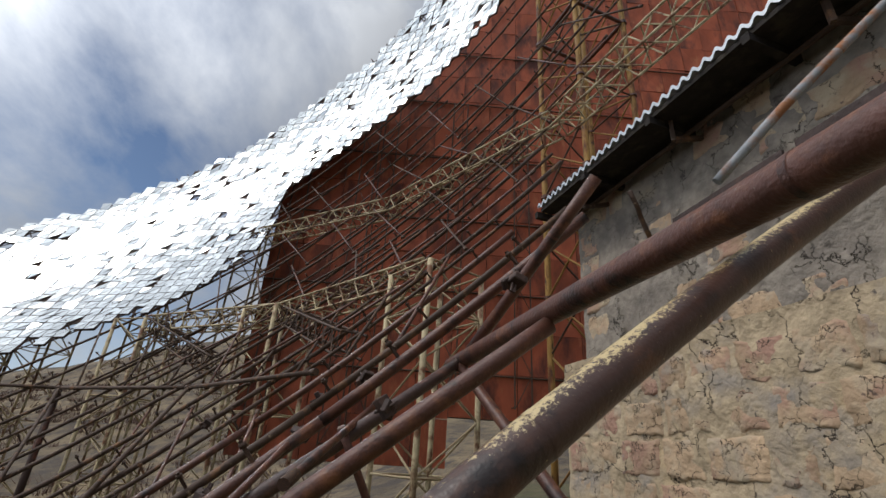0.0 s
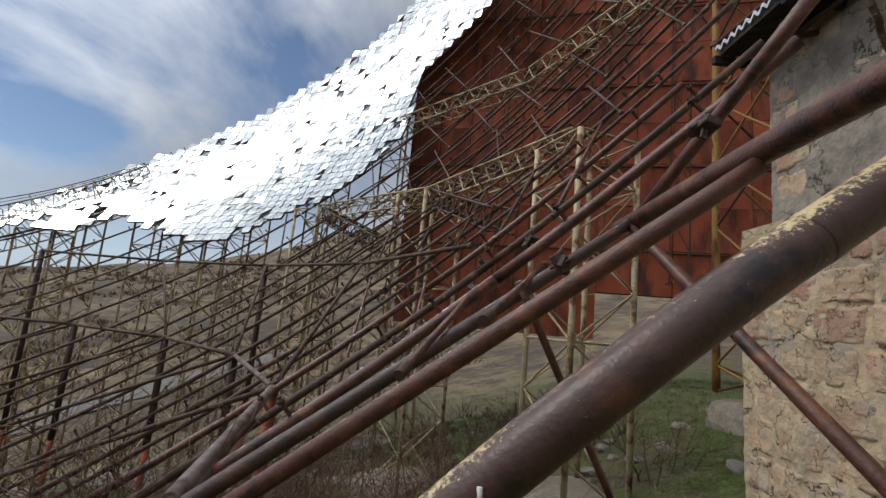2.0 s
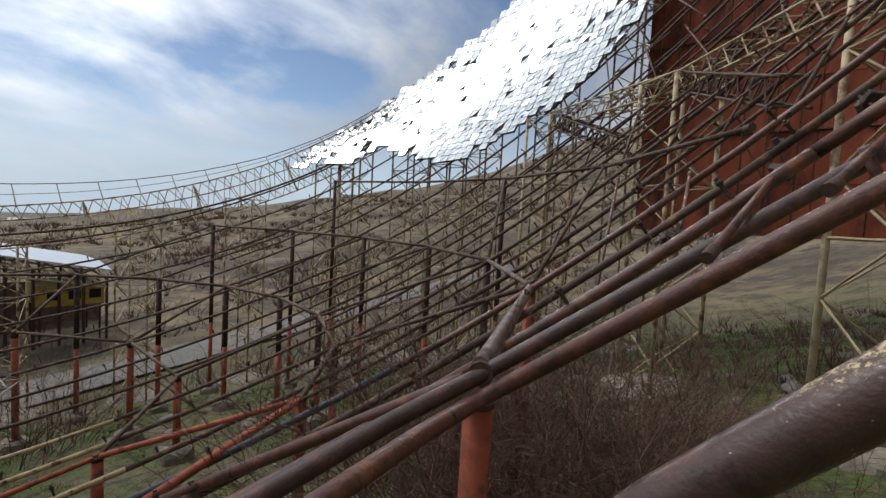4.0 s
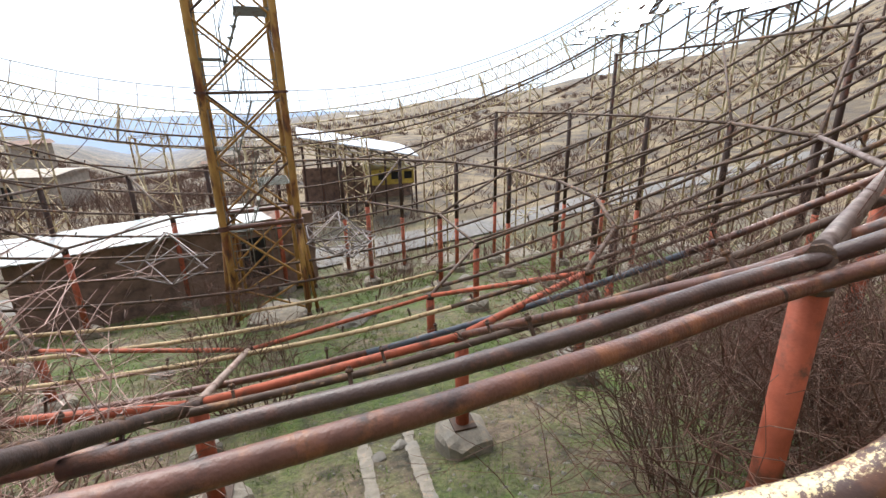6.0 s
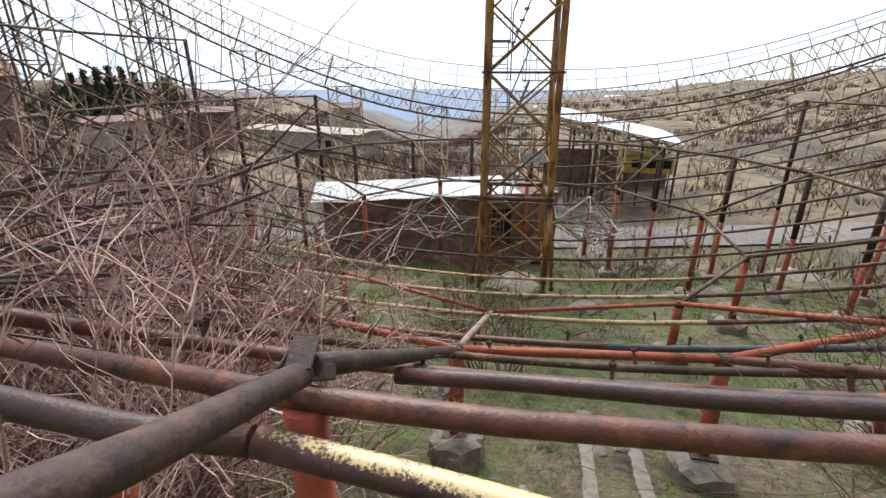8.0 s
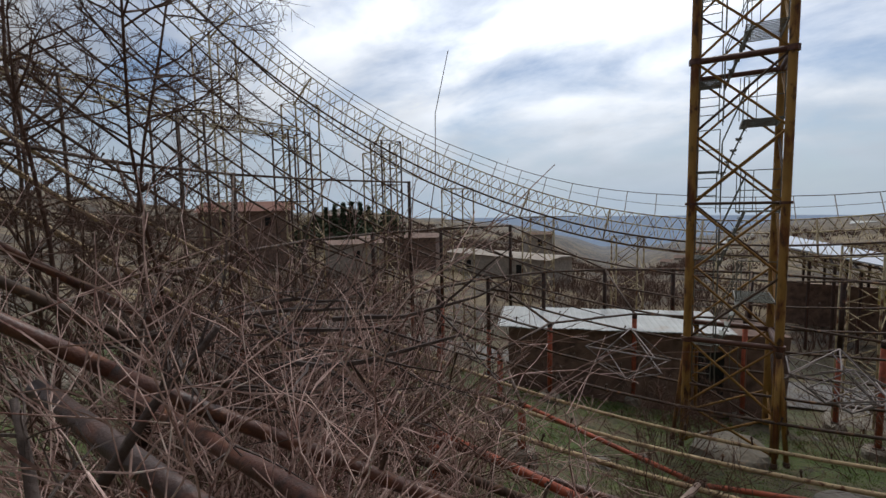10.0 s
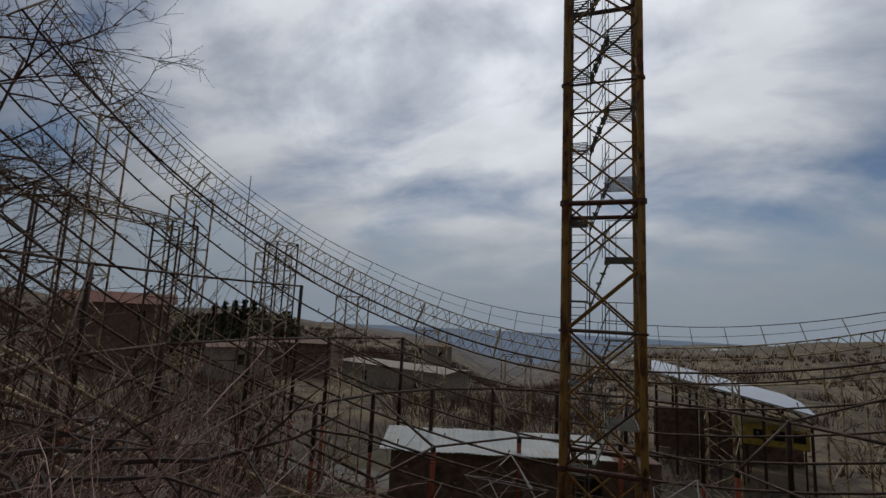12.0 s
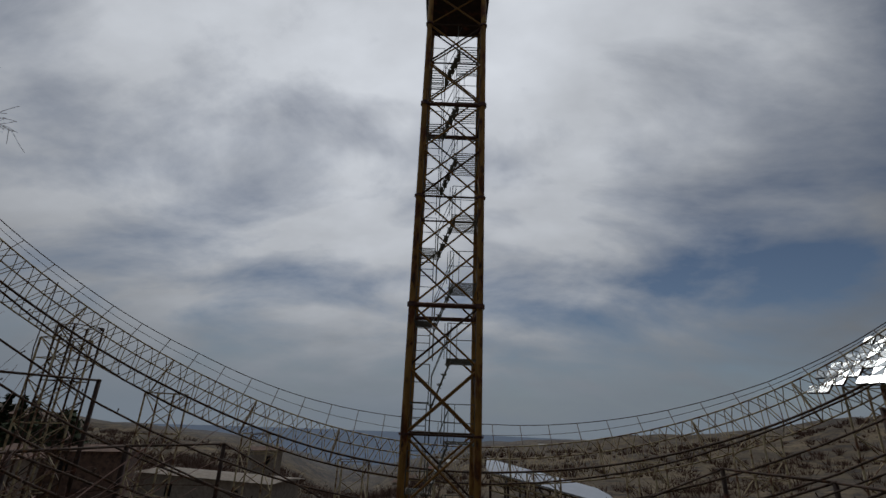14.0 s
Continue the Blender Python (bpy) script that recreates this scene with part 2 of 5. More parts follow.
def add_cracks(m, scale, width, colour):
    """Fine wandering cracks, dark and sunk."""
    nt = m.node_tree
    N, L = nt.nodes.new, nt.links.new
    bs = nt.nodes["Principled BSDF"]
    old = bs.inputs["Base Color"].links[0].from_socket
    co = N("ShaderNodeTexCoord")
    n = N("ShaderNodeTexNoise")
    n.inputs["Scale"].default_value, n.inputs["Detail"].default_value, n.inputs["Roughness"].default_value = scale * 1.6, 6, 0.65
    L(co.outputs["Object"], n.inputs[0])
    mv = N("ShaderNodeVectorMath"); mv.operation = "MULTIPLY_ADD"
    mv.inputs[1].default_value = (0.5, 0.5, 0.5)
    L(n.outputs[1], mv.inputs[0]); L(co.outputs["Object"], mv.inputs[2])
    v = N("ShaderNodeTexVoronoi")
    v.feature = "DISTANCE_TO_EDGE"
    v.inputs["Scale"].default_value = scale
    L(mv.outputs[0], v.inputs["Vector"])
    g = N("ShaderNodeTexNoise")
    g.inputs["Scale"].default_value = scale * 1.1
    L(co.outputs["Object"], g.inputs[0])
    gate = N("ShaderNodeMapRange")
    gate.inputs[1].default_value, gate.inputs[2].default_value = 0.42, 0.56
    L(g.outputs[0], gate.inputs[0])
    k = N("ShaderNodeMapRange")
    k.inputs[1].default_value, k.inputs[2].default_value = width, width * 0.3
    L(v.outputs["Distance"], k.inputs[0])
    mu = N("ShaderNodeMath"); mu.operation = "MULTIPLY"
    L(gate.outputs[0], mu.inputs[0]); L(k.outputs[0], mu.inputs[1])
    x = N("ShaderNodeMix"); x.data_type = "RGBA"
    L(mu.outputs[0], x.inputs[0]); L(old, x.inputs[6])
    x.inputs[7].default_value = (*colour, 1)
    L(x.outputs[2], bs.inputs["Base Color"])
    bu = N("ShaderNodeBump")
    bu.invert = True
    bu.inputs["Strength"].default_value, bu.inputs["Distance"].default_value = 0.9, 0.02
    L(mu.outputs[0], bu.inputs["Height"])
    if bs.inputs["Normal"].links:
        L(bs.inputs["Normal"].links[0].from_socket, bu.inputs["Normal"])
    L(bu.outputs[0], bs.inputs["Normal"])


M_RENDER = material("dark_grey_render", (0.27, 0.232, 0.19), 0.95, 0.0, [((0.17, 0.145, 0.125), 1.6, 0.5, 0.64), ((0.34, 0.27, 0.19), 1.1, 0.56, 0.68), ((0.1, 0.085, 0.07), 5.5, 0.64, 0.7)], 8, 0.9, 24)
add_cracks(M_RENDER, 2.4, 0.018, (0.06, 0.05, 0.04))
add_cracks(M_MORTAR, 2.2, 0.018, (0.07, 0.055, 0.045))
add_cracks(M_TUFF, 2.6, 0.014, (0.08, 0.06, 0.05))
M_BUILD = material("rough_brown_wall", (0.2, 0.13, 0.1), 0.9, 0.0, [((0.1, 0.07, 0.06), 2, 0.5, 0.65)], 3, 0.4, 20)
M_PLASTER = material("pale_plaster", (0.34, 0.29, 0.24), 0.9, 0.0, [((0.3, 0.26, 0.22), 1, 0.5, 0.65)], 3, 0.3, 20)
M_TWIG = material("brown_twig", (0.115, 0.068, 0.05), 0.8, 0.0, [((0.26, 0.18, 0.135), 6, 0.56, 0.68)], 8, 0.1, 60)
M_TWIG_RED = material("dark_red_twig", (0.105, 0.05, 0.034), 0.75, 0.0, [((0.2, 0.12, 0.085), 6, 0.56, 0.68)], 8, 0.1, 60)
M_TWIG_PALE = material("pale_red_twig", (0.46, 0.315, 0.27), 0.75, 0.0, [((0.2, 0.1, 0.08), 5, 0.5, 0.62), ((0.45, 0.38, 0.32), 8, 0.56, 0.68)], 8, 0.1, 60)
M_STONE = material("grey_field_stone", (0.21, 0.19, 0.16), 0.9, 0.0, [((0.18, 0.16, 0.14), 5, 0.5, 0.65)], 5, 0.5, 20, rand=0.2)
M_LEAF = material("dark_conifer", (0.035, 0.048, 0.022), 0.8, 0.0, (), 3, 0.0, 1, 0.4, rand=0.2)

# ---------------------------------------------------------------- mesh helpers


def part(name, bm, mat, parent=None, label=""):
    me = bpy.data.meshes.new(name)
    bm.to_mesh(me)
    bm.free()
    me.materials.append(mat)
    ob = new(name, me)
    if parent is not None:
        ob.parent = parent
    if label:
        ob["label"] = label
    return ob


def smooth(ob):
    for p in ob.data.polygons:
        p.use_smooth = True
    return ob


def tube(bm, pts, r, seg=8, r_end=None, caps=True):
    """A round bar along the points, thinning to r_end."""
    pts = [Vector(p) for p in pts]
    rows, side = [], None
    for i, p in enumerate(pts):
        d = (pts[min(i + 1, len(pts) - 1)] - pts[max(i - 1, 0)]).normalized()
        if side is None:
            side = d.orthogonal().normalized()
        side = (side - d * side.dot(d)).normalized()
        up = d.cross(side)
        rr = r if r_end is None else r + (r_end - r) * i / (len(pts) - 1)
        rows.append([bm.verts.new(p + (side * math.cos(a) + up * math.sin(a)) * rr) for a in (2 * math.pi * k / seg for k in range(seg))])
    for a, b in zip(rows, rows[1:]):
        for k in range(seg):
            f = bm.faces.new((a[k], a[(k + 1) % seg], b[(k + 1) % seg], b[k]))
            f.smooth = seg > 5
    if caps and seg > 3:
        bm.faces.new(rows[0][::-1])
        bm.faces.new(rows[-1])


def box(bm, lo, hi, m=None, bevel=0.0):
    vs = bmesh.ops.create_cube(bm, size=1.0)["verts"]
    for v in vs:
        v.co = Vector([lo[i] + (v.co[i] + 0.5) * (hi[i] - lo[i]) for i in range(3)])
    if bevel:
        es = list({e for v in vs for e in v.link_edges})
        g = bmesh.ops.bevel(bm, geom=es, offset=bevel, segments=1, affect="EDGES")
        vs = list({v for f in g["faces"] for v in f.verts} | {v for v in vs if v.is_valid})
    if m is not None:
        for v in vs:
            v.co = m @ v.co


def beam(bm, a, b, w, h, up=(0, 0, 1)):
    """A bar of rectangular section from a to b."""
    a, b = Vector(a), Vector(b)
    d = (b - a).normalized()
    s = d.cross(Vector(up))
    s = s.normalized() if s.length > 1e-4 else d.orthogonal().normalized()
    u = s.cross(d)
    q = [[bm.verts.new(p + s * w / 2 * i + u * h / 2 * j) for i, j in ((-1, -1), (1, -1), (1, 1), (-1, 1))] for p in (a, b)]
    bm.faces.new(q[0][::-1]), bm.faces.new(q[1])
    for k in range(4):
        bm.faces.new((q[0][k], q[0][(k + 1) % 4], q[1][(k + 1) % 4], q[1][k]))


def pipe(name, pts, r, mat, parent=None, label="", seg=12):
    bm = bmesh.new()
    tube(bm, pts, r, seg)
    return part(name, bm, mat, parent, label)


def empty(name, at=(0, 0, 0), **tags):
    ob = new(name)
    ob.location = at
    ob.empty_display_size = 0.2
    return tagged(ob, **tags)


# ---------------------------------------------------------------- the bowl: a sphere whose rim plane leans by the latitude
R = 20.8
AXIS = Vector((-0.87, -0.09, 1.0)).normalized()
DOWN = Vector((AXIS.x, AXIS.y, 0)).normalized()
DOWN = (DOWN - AXIS * DOWN.dot(AXIS)).normalized()
SIDE = AXIS.cross(DOWN)
C = AXIS * R


def bowl(th, ph, r=R):
    """The point of the bowl th degrees from its axis, ph degrees round it."""
    t, p = th * DEG, ph * DEG
    return C + r * (-AXIS * math.cos(t) + (DOWN * math.cos(p) + SIDE * math.sin(p)) * math.sin(t))


def level(z, psi, r=R):
    """The point of the bowl at height z, psi degrees round the vertical through its centre (0 towards the camera)."""
    k = math.sqrt(max(r * r - (z - C.z) ** 2, 0))
    return Vector((C.x + k * math.cos(psi * DEG), C.y + k * math.sin(psi * DEG), z))


def polar(p):
    w = (Vector(p) - C).normalized()
    return math.degrees(math.acos(max(-1, min(1, -w.dot(AXIS))))), math.degrees(math.atan2(w.dot(SIDE), w.dot(DOWN)))


def ramp(v, a, b):
    t = max(0.0, min(1.0, (v - a) / (b - a)))
    return t * t * (3 - 2 * t)


def bump(v, c, w):
    return math.exp(-((v - c) / w) ** 2)


def ridge(yaw):
    """Elevation of the skyline in degrees, by direction."""
    return float(np.interp(yaw, (-180, -60, 0, 19, 24, 28, 34, 41, 48, 55, 62, 72, 84, 91, 98, 103, 107, 111, 115, 118, 122, 131, 137, 147, 170, 180),
                           (2, 10, 11, 10.6, 8.9, 8.0, 6.1, 3.8, 2.6, 1.4, 0.2, -0.8, -2.2, -2.9, -5.6, -7.4, -7.4, -5.3, -3.9, -3.0, -2.4, -1.7, -0.7, -0.8, 2, 2)))


def ground_z(x, y):
    r = math.hypot(x, y)
    yaw = math.degrees(math.atan2(-x, y))
    near = -4.65 + 0.235 * (x + 4.8)
    if x > -4.8:
        near = -4.65 + 0.345 * (x + 4.8)
    near = max(near, -9.2)
    near = min(near, -2.2 + 0.1 * x) if x > 0.5 else near
    near += 0.95 * bump(x, 0.5, 1.1) * bump(y, -0.5, 2.2)
    d = 300.0
    far = math.tan(ridge(yaw) * DEG) * d
    k = ramp(r, 26, d) if yaw > 90 or yaw < -20 else ramp(r, 18, d)
    z = near * (1 - k) + far * k
    if r > d:
        z = far + (-135 - far) * ramp(r, d, 1500)
    n = noise.fractal(Vector((x * 0.02, y * 0.02, 0.3)), 1.0, 2.0, 5)
    z += n * (0.05 + 3.2 * ramp(r, 40, 200)) * (1 - ramp(r, 300, 900))
    z += noise.fractal(Vector((x * 0.6, y * 0.6, 2.3)), 1.0, 2.0, 3) * 0.07
    return z

# ---------------------------------------------------------------- ground


def ground_material():
    m = bpy.data.materials.new("grass_and_dry_earth")
    m.use_nodes = True
    nt = m.node_tree
    N, L = nt.nodes.new, nt.links.new
    bs = nt.nodes["Principled BSDF"]
    bs.inputs["Roughness"].default_value = 0.95
    co = N("ShaderNodeTexCoord")

    def nz(scale, lo, hi, detail=8, rough=0.6):
        n = N("ShaderNodeTexNoise")
        n.inputs["Scale"].default_value, n.inputs["Detail"].default_value, n.inputs["Roughness"].default_value = scale, detail, rough
        L(co.outputs["Object"], n.inputs[0])
        r = N("ShaderNodeMapRange")
        r.inputs[1].default_value, r.inputs[2].default_value = lo, hi
        L(n.outputs[0], r.inputs[0])
        return r.outputs[0]

    def mixc(f, a, b):
        x = N("ShaderNodeMix"); x.data_type = "RGBA"
        L(f, x.inputs[0])
        for i, v in ((6, a), (7, b)):
            if isinstance(v, tuple):
                x.inputs[i].default_value = (*v, 1)
            else:
                L(v, x.inputs[i])
        return x.outputs[2]
    earth = mixc(nz(7, 0.35, 0.65), (0.07, 0.05, 0.032), (0.165, 0.12, 0.075))
    green = mixc(nz(14, 0.35, 0.65), (0.036, 0.056, 0.011), (0.09, 0.12, 0.024))
    nearc = mixc(nz(0.5, 0.38, 0.56, 9, 0.72), earth, green)
    nearc = mixc(nz(2.6, 0.5, 0.64, 9, 0.75), nearc, (0.03, 0.025, 0.014))
    nearc = mixc(nz(30, 0.6, 0.68, 6, 0.7), nearc, (0.22, 0.17, 0.11))
    dry = mixc(nz(0.06, 0.42, 0.6, 10, 0.75), (0.085, 0.062, 0.038), (0.23, 0.17, 0.095))
    scrub = mixc(nz(0.3, 0.48, 0.58, 9, 0.8), dry, (0.05, 0.038, 0.03))
    ln = N("ShaderNodeVectorMath"); ln.operation = "LENGTH"
    L(co.outputs["Object"], ln.inputs[0])
    r = N("ShaderNodeMapRange")
    r.inputs[1].default_value, r.inputs[2].default_value = 20, 38
    L(ln.outputs["Value"], r.inputs[0])
    c = mixc(r.outputs[0], nearc, scrub)
    # aerial haze painted into the colour: far ground turns towards blue
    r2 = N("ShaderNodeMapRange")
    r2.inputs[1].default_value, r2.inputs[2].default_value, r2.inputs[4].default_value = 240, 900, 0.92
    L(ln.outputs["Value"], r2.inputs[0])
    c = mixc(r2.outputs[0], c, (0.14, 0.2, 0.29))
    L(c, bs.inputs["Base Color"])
    b = N("ShaderNodeTexNoise")
    b.inputs["Scale"].default_value, b.inputs["Detail"].default_value = 9, 8
    L(co.outputs["Object"], b.inputs[0])
    bu = N("ShaderNodeBump")
    bu.inputs["Strength"].default_value, bu.inputs["Distance"].default_value = 0.7, 0.12
    L(b.outputs[0], bu.inputs["Height"]); L(bu.outputs[0], bs.inputs["Normal"])
    return m


def build_ground():
    bm = bmesh.new()
    radii = [0.35 * k for k in range(1, 70)] + [24.6 * 1.04 ** k for k in range(0, 135)]
    n = 360
    cen = bm.verts.new((0, 0, ground_z(0.01, 0)))
    last = None
    for r in radii:
        row = []
        for k in range(n):
            a = 2 * math.pi * k / n
            x, y = r * math.cos(a), r * math.sin(a)
            row.append(bm.verts.new((x, y, ground_z(x, y))))
        for k in range(n):
            j = (k + 1) % n
            bm.faces.new((cen, row[k], row[j]) if last is None else (last[k], row[k], row[j], last[j]))
        last = row
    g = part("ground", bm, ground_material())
    smooth(g)
    tagged(g, "sloping ground of patchy green grass, stony earth and dry hills", "ground", kind="structure")


build_ground()


# ---------------------------------------------------------------- road


def build_road():
    ctrl = [(-19, -40), (-21, -22), (-24.5, -8), (-27.5, 4), (-31, 17), (-34, 30), (-35, 42), (-33, 56)]
    pts = []
    for i in range(len(ctrl) - 1):
        p0, p1, p2, p3 = (Vector((*ctrl[max(0, min(len(ctrl) - 1, i + k))], 0)) for k in (-1, 0, 1, 2))
        for j in range(10):
            t = j / 10
            pts.append(0.5 * (2 * p1 + (p2 - p0) * t + (2 * p0 - 5 * p1 + 4 * p2 - p3) * t * t + (3 * p1 - p0 - 3 * p2 + p3) * t ** 3))
    bm = bmesh.new()
    last = None
    for i, p in enumerate(pts):
        d = (pts[min(i + 1, len(pts) - 1)] - pts[max(i - 1, 0)]).normalized()
        s = Vector((d.y, -d.x, 0))
        row = []
        for k in range(7):
            q = p + s * (k - 3) * 0.55
            row.append(bm.verts.new((q.x, q.y, ground_z(p.x, p.y) + 0.2 - 0.03 * abs(k - 3))))
        if last:
            for k in range(6):
                bm.faces.new((last[k], last[k + 1], row[k + 1], row[k]))
        last = row
    tagged(smooth(part("road", bm, M_ROAD)), "worn grey asphalt road curving past the bowl", "road", kind="structure")


M_ROAD = material("worn_asphalt", (0.15, 0.14, 0.13), 0.9, 0.0, [((0.2, 0.17, 0.13), 0.8, 0.5, 0.7)], 3, 0.3, 30)
build_road()

# ---------------------------------------------------------------- shared unit bars
UNIT = {}


def bar(name, a, b, r, mat, parent, seg=6):
    """A straight round bar between two points of its parent, on a shared mesh."""
    key = (mat.name, seg)
    if key not in UNIT:
        bm = bmesh.new()
        tube(bm, [(0, 0, 0), (0, 0, 1)], 1.0, seg)
        me = bpy.data.meshes.new("bar")
        bm.to_mesh(me)
        bm.free()
        me.materials.append(mat)
        UNIT[key] = me
    a, b = Vector(a), Vector(b)
    ob = new(name, UNIT[key])
    ob.parent = parent
    q = (b - a).to_track_quat("Z", "Y")
    ob.matrix_basis = Matrix.LocRotScale(a, q, (r, r, (b - a).length))
    return ob


def skew(th, ph):
    return th + 3.4 * math.sin(ph * DEG) * max(0.0, (th - 30) / 46)


# ---------------------------------------------------------------- purlins: curved bars round the bowl's axis
PURLINS = [(10.7, 0.045, M_BROWN), (14.6, 0.04, M_OLIVE), (18.8, 0.045, M_BLUE), (22.0, 0.03, M_OLIVE), (24.2, 0.042, M_CREAM), (27.0, 0.03, M_OLIVE), (29.6, 0.042, M_CREAM),
           (33.5, 0.04, M_CREAM), (36.0, 0.03, M_OLIVE), (38.3, 0.038, M_OLIVE), (40.6, 0.03, M_OLIVE), (43.0, 0.038, M_OLIVE), (47.3, 0.038, M_OLIVE), (51.6, 0.038, M_OLIVE),
           (56.0, 0.038, M_OLIVE), (58.2, 0.03, M_OLIVE), (60.5, 0.036, M_OLIVE), (65.2, 0.036, M_OLIVE), (70.2, 0.036, M_OLIVE)]


def inside_building(p, gap=0.25):
    """Whether a place lies within the stone building or close before its wall."""
    u = (p.x - 1.83) * 0.29 - (p.y - 6.5) * 0.957
    v = (p.x - 1.83) * 0.957 + (p.y - 6.5) * 0.29
    return -0.3 < u < 7.6 and v > -0.6 - gap


def purlin(th, r, mat):
    half = r < 0.032
    p0, p1 = (-146 if th > 40 else -128, 84) if th > 21 else (-124, 78)
    while inside_building(bowl(th, p0)):
        p0 += 2
    p1 = -34 if half else p1
    n = int((p1 - p0) / 6)
    wob = lambda p: skew(th, p) + 0.35 * noise.noise(Vector((p * 0.05, th, 0)))
    t = empty("purlin", bowl(wob(p0), p0), label="long curved steel pipe with bolt studs spanning the bowl", category="pipe", group="curved pipes of the bowl")
    o = Vector(t.location)
    # welded lengths, each its own part
    k = 0
    while k < n:
        m = min(n, k + 6)
        pts = [bowl(wob(p0 + (p1 - p0) * i / n), p0 + (p1 - p0) * i / n) - o for i in range(k, m + 1)]
        use = mat
        if mat is M_CREAM and k * (p1 - p0) / n + p0 < -50:
            use = M_OLIVE
        if mat is M_BLUE and not -66 < p0 + k * (p1 - p0) / n + 9 < -28:
            use = M_BROWN
        if mat is M_BLUE and -30 < p0 + k * (p1 - p0) / n + 9 < 40:
            use = M_BROWN
        pipe("pipe_length", pts, r, use, t, seg=8)
        k = m
    step = 1.25 / (R * math.sin(th * DEG)) / DEG
    bm = bmesh.new()
    p = p0 + step * 0.5
    while p < p1:
        a = bowl(wob(p), p) - o
        tip = bowl(wob(p) + random.uniform(-0.15, 0.15), p + random.uniform(-0.2, 0.2), R - r - random.uniform(0.1, 0.17)) - o
        tube(bm, [a, tip], 0.016, 5)
        tube(bm, [a * 0.25 + tip * 0.75, a * 0.1 + tip * 0.9], 0.028, 6)
        p += step * random.uniform(0.85, 1.15)
    tagged(part("stud", bm, M_OLIVE, t, "row of short bolt studs"), kind="stuff")


for spec in PURLINS:
    purlin(*spec)

# ---------------------------------------------------------------- level rings on posts: 18 degrees apart
Z0, Z1, Z2, Z3 = -4.32, -3.1, -1.22, 1.0
HEAD = Vector((-1.5, -1.33, -1.24))
ELBOW = Vector((-2.06, 2.33, -1.24))


def post(top, r=0.08, red=0.5, cap=True):
    g = ground_z(top.x, top.y)
    h = top.z - g
    t = empty("support_post", (top.x, top.y, g), label="round steel post, red to dark brown, on a concrete footing", category="post", group="posts under the bowl")
    cut = 0.12 + (h - 0.12) * min(1.0, red)
    low = high = pipe("shaft", [(0, 0, 0.12), (0, 0, cut)], r, M_RED, t, "red primed lower shaft")
    if red < 1:
        high = pipe("shaft", [(0, 0, cut), (0, 0, h)], r * 1.01, M_DARK, t, "dark brown upper shaft")
    if cap:
        bm = bmesh.new()
        bmesh.ops.create_cone(bm, cap_ends=True, segments=14, radius1=r * 1.12, radius2=r * 1.12, depth=0.03, matrix=Matrix.Translation((0, 0, h)))
        part("cap", bm, M_OLIVE, high)
    bm = bmesh.new()
    box(bm, (-r * 1.7, -r * 1.7, 0.36), (r * 1.7, r * 1.7, 0.385))
    part("base_plate", bm, M_OLIVE, low)
    part("footing", rough_block(0.33, 0.33, 0.8, 0.36, hash((round(top.x), round(top.y))) % 97, 0.1), M_CONC, t, "chipped concrete footing block")
    return t


def rim(ph):
    """Angle of the bowl's rim from its axis: it sags towards both flanks."""
    return float(np.mean([np.interp(ph + d, (-140, -100, -80, -64, -48, -40, -26, -14, 8, 20, 30, 36, 52, 60, 75, 90),
                                    (70.0, 70.8, 71.7, 72.4, 72.5, 73.0, 74.2, 75.4, 76.5, 77.2, 77.9, 78.1, 77.8, 77.3, 76.6, 76.0)) for d in (-5, -2.5, 0, 2.5, 5)]))


def rail_top(ph):
    """Angle of the handrail above the rim from the axis."""
    return float(np.interp(ph, (-80, -64, -53, -44, -36, -20, -7, 6, 20, 36, 54, 68, 90), (73.0, 74.2, 74.6, 75.6, 77.0, 79.7, 81.7, 82.6, 82.5, 82.6, 81.4, 80.0, 78.5)))


def rough_block(w, d, h, top, seed, amp=0.05):
    """A weathered block: a bevelled box with uneven faces, its top at the given height."""
    bm = bmesh.new()
    box(bm, (-w, -d, top - h), (w, d, top), Matrix.Rotation(seed, 4, "Z"))
    bmesh.ops.subdivide_edges(bm, edges=bm.edges[:], cuts=5, use_grid_fill=True)
    for v in bm.verts:
        n = noise.noise_vector(v.co * 3.1 + Vector((seed, seed * 0.7, 0)))
        k = (abs(v.co.x) / w) ** 4 + (abs(v.co.y) / d) ** 4
        e = max(1.0, k) ** 0.25
        rise = max(0.0, (v.co.z - top) / h + 0.4)
        v.co += n * amp * 0.8 - Vector((v.co.x, v.co.y, 0)) * (1 - 1 / e + 0.16 * rise) - Vector((0, 0, 0.09 * h * min(k, 1.6) * (rise > 0.35)))
    bmesh.ops.recalc_face_normals(bm, faces=bm.faces[:])
    return bm


M_DARK = material("dark_brown_post", (0.046, 0.027, 0.021), 0.6, 0.0, [((0.14, 0.055, 0.035), 3, 0.55, 0.66)], 7, 0.15, 50)


def link(name, a, b, r, mat, label, group, seg=8):
    a, b = Vector(a), Vector(b)
    t = empty(name, a, label=label, category="pipe", group=group)
    pipe("bar", [(0, 0, 0), (b - a) * 0.5, b - a], r, mat, t, seg=seg)
    d = (b - a).normalized()
    for q in (Vector((0, 0, 0)), b - a):
        bar("collar", q - d * 0.06, q + d * 0.06, r * 1.35, M_OLIVE, t, 8)
    return t


def inside(p, margin=5.0):
    th, ph = polar(p)
    return th < rim(ph) - margin


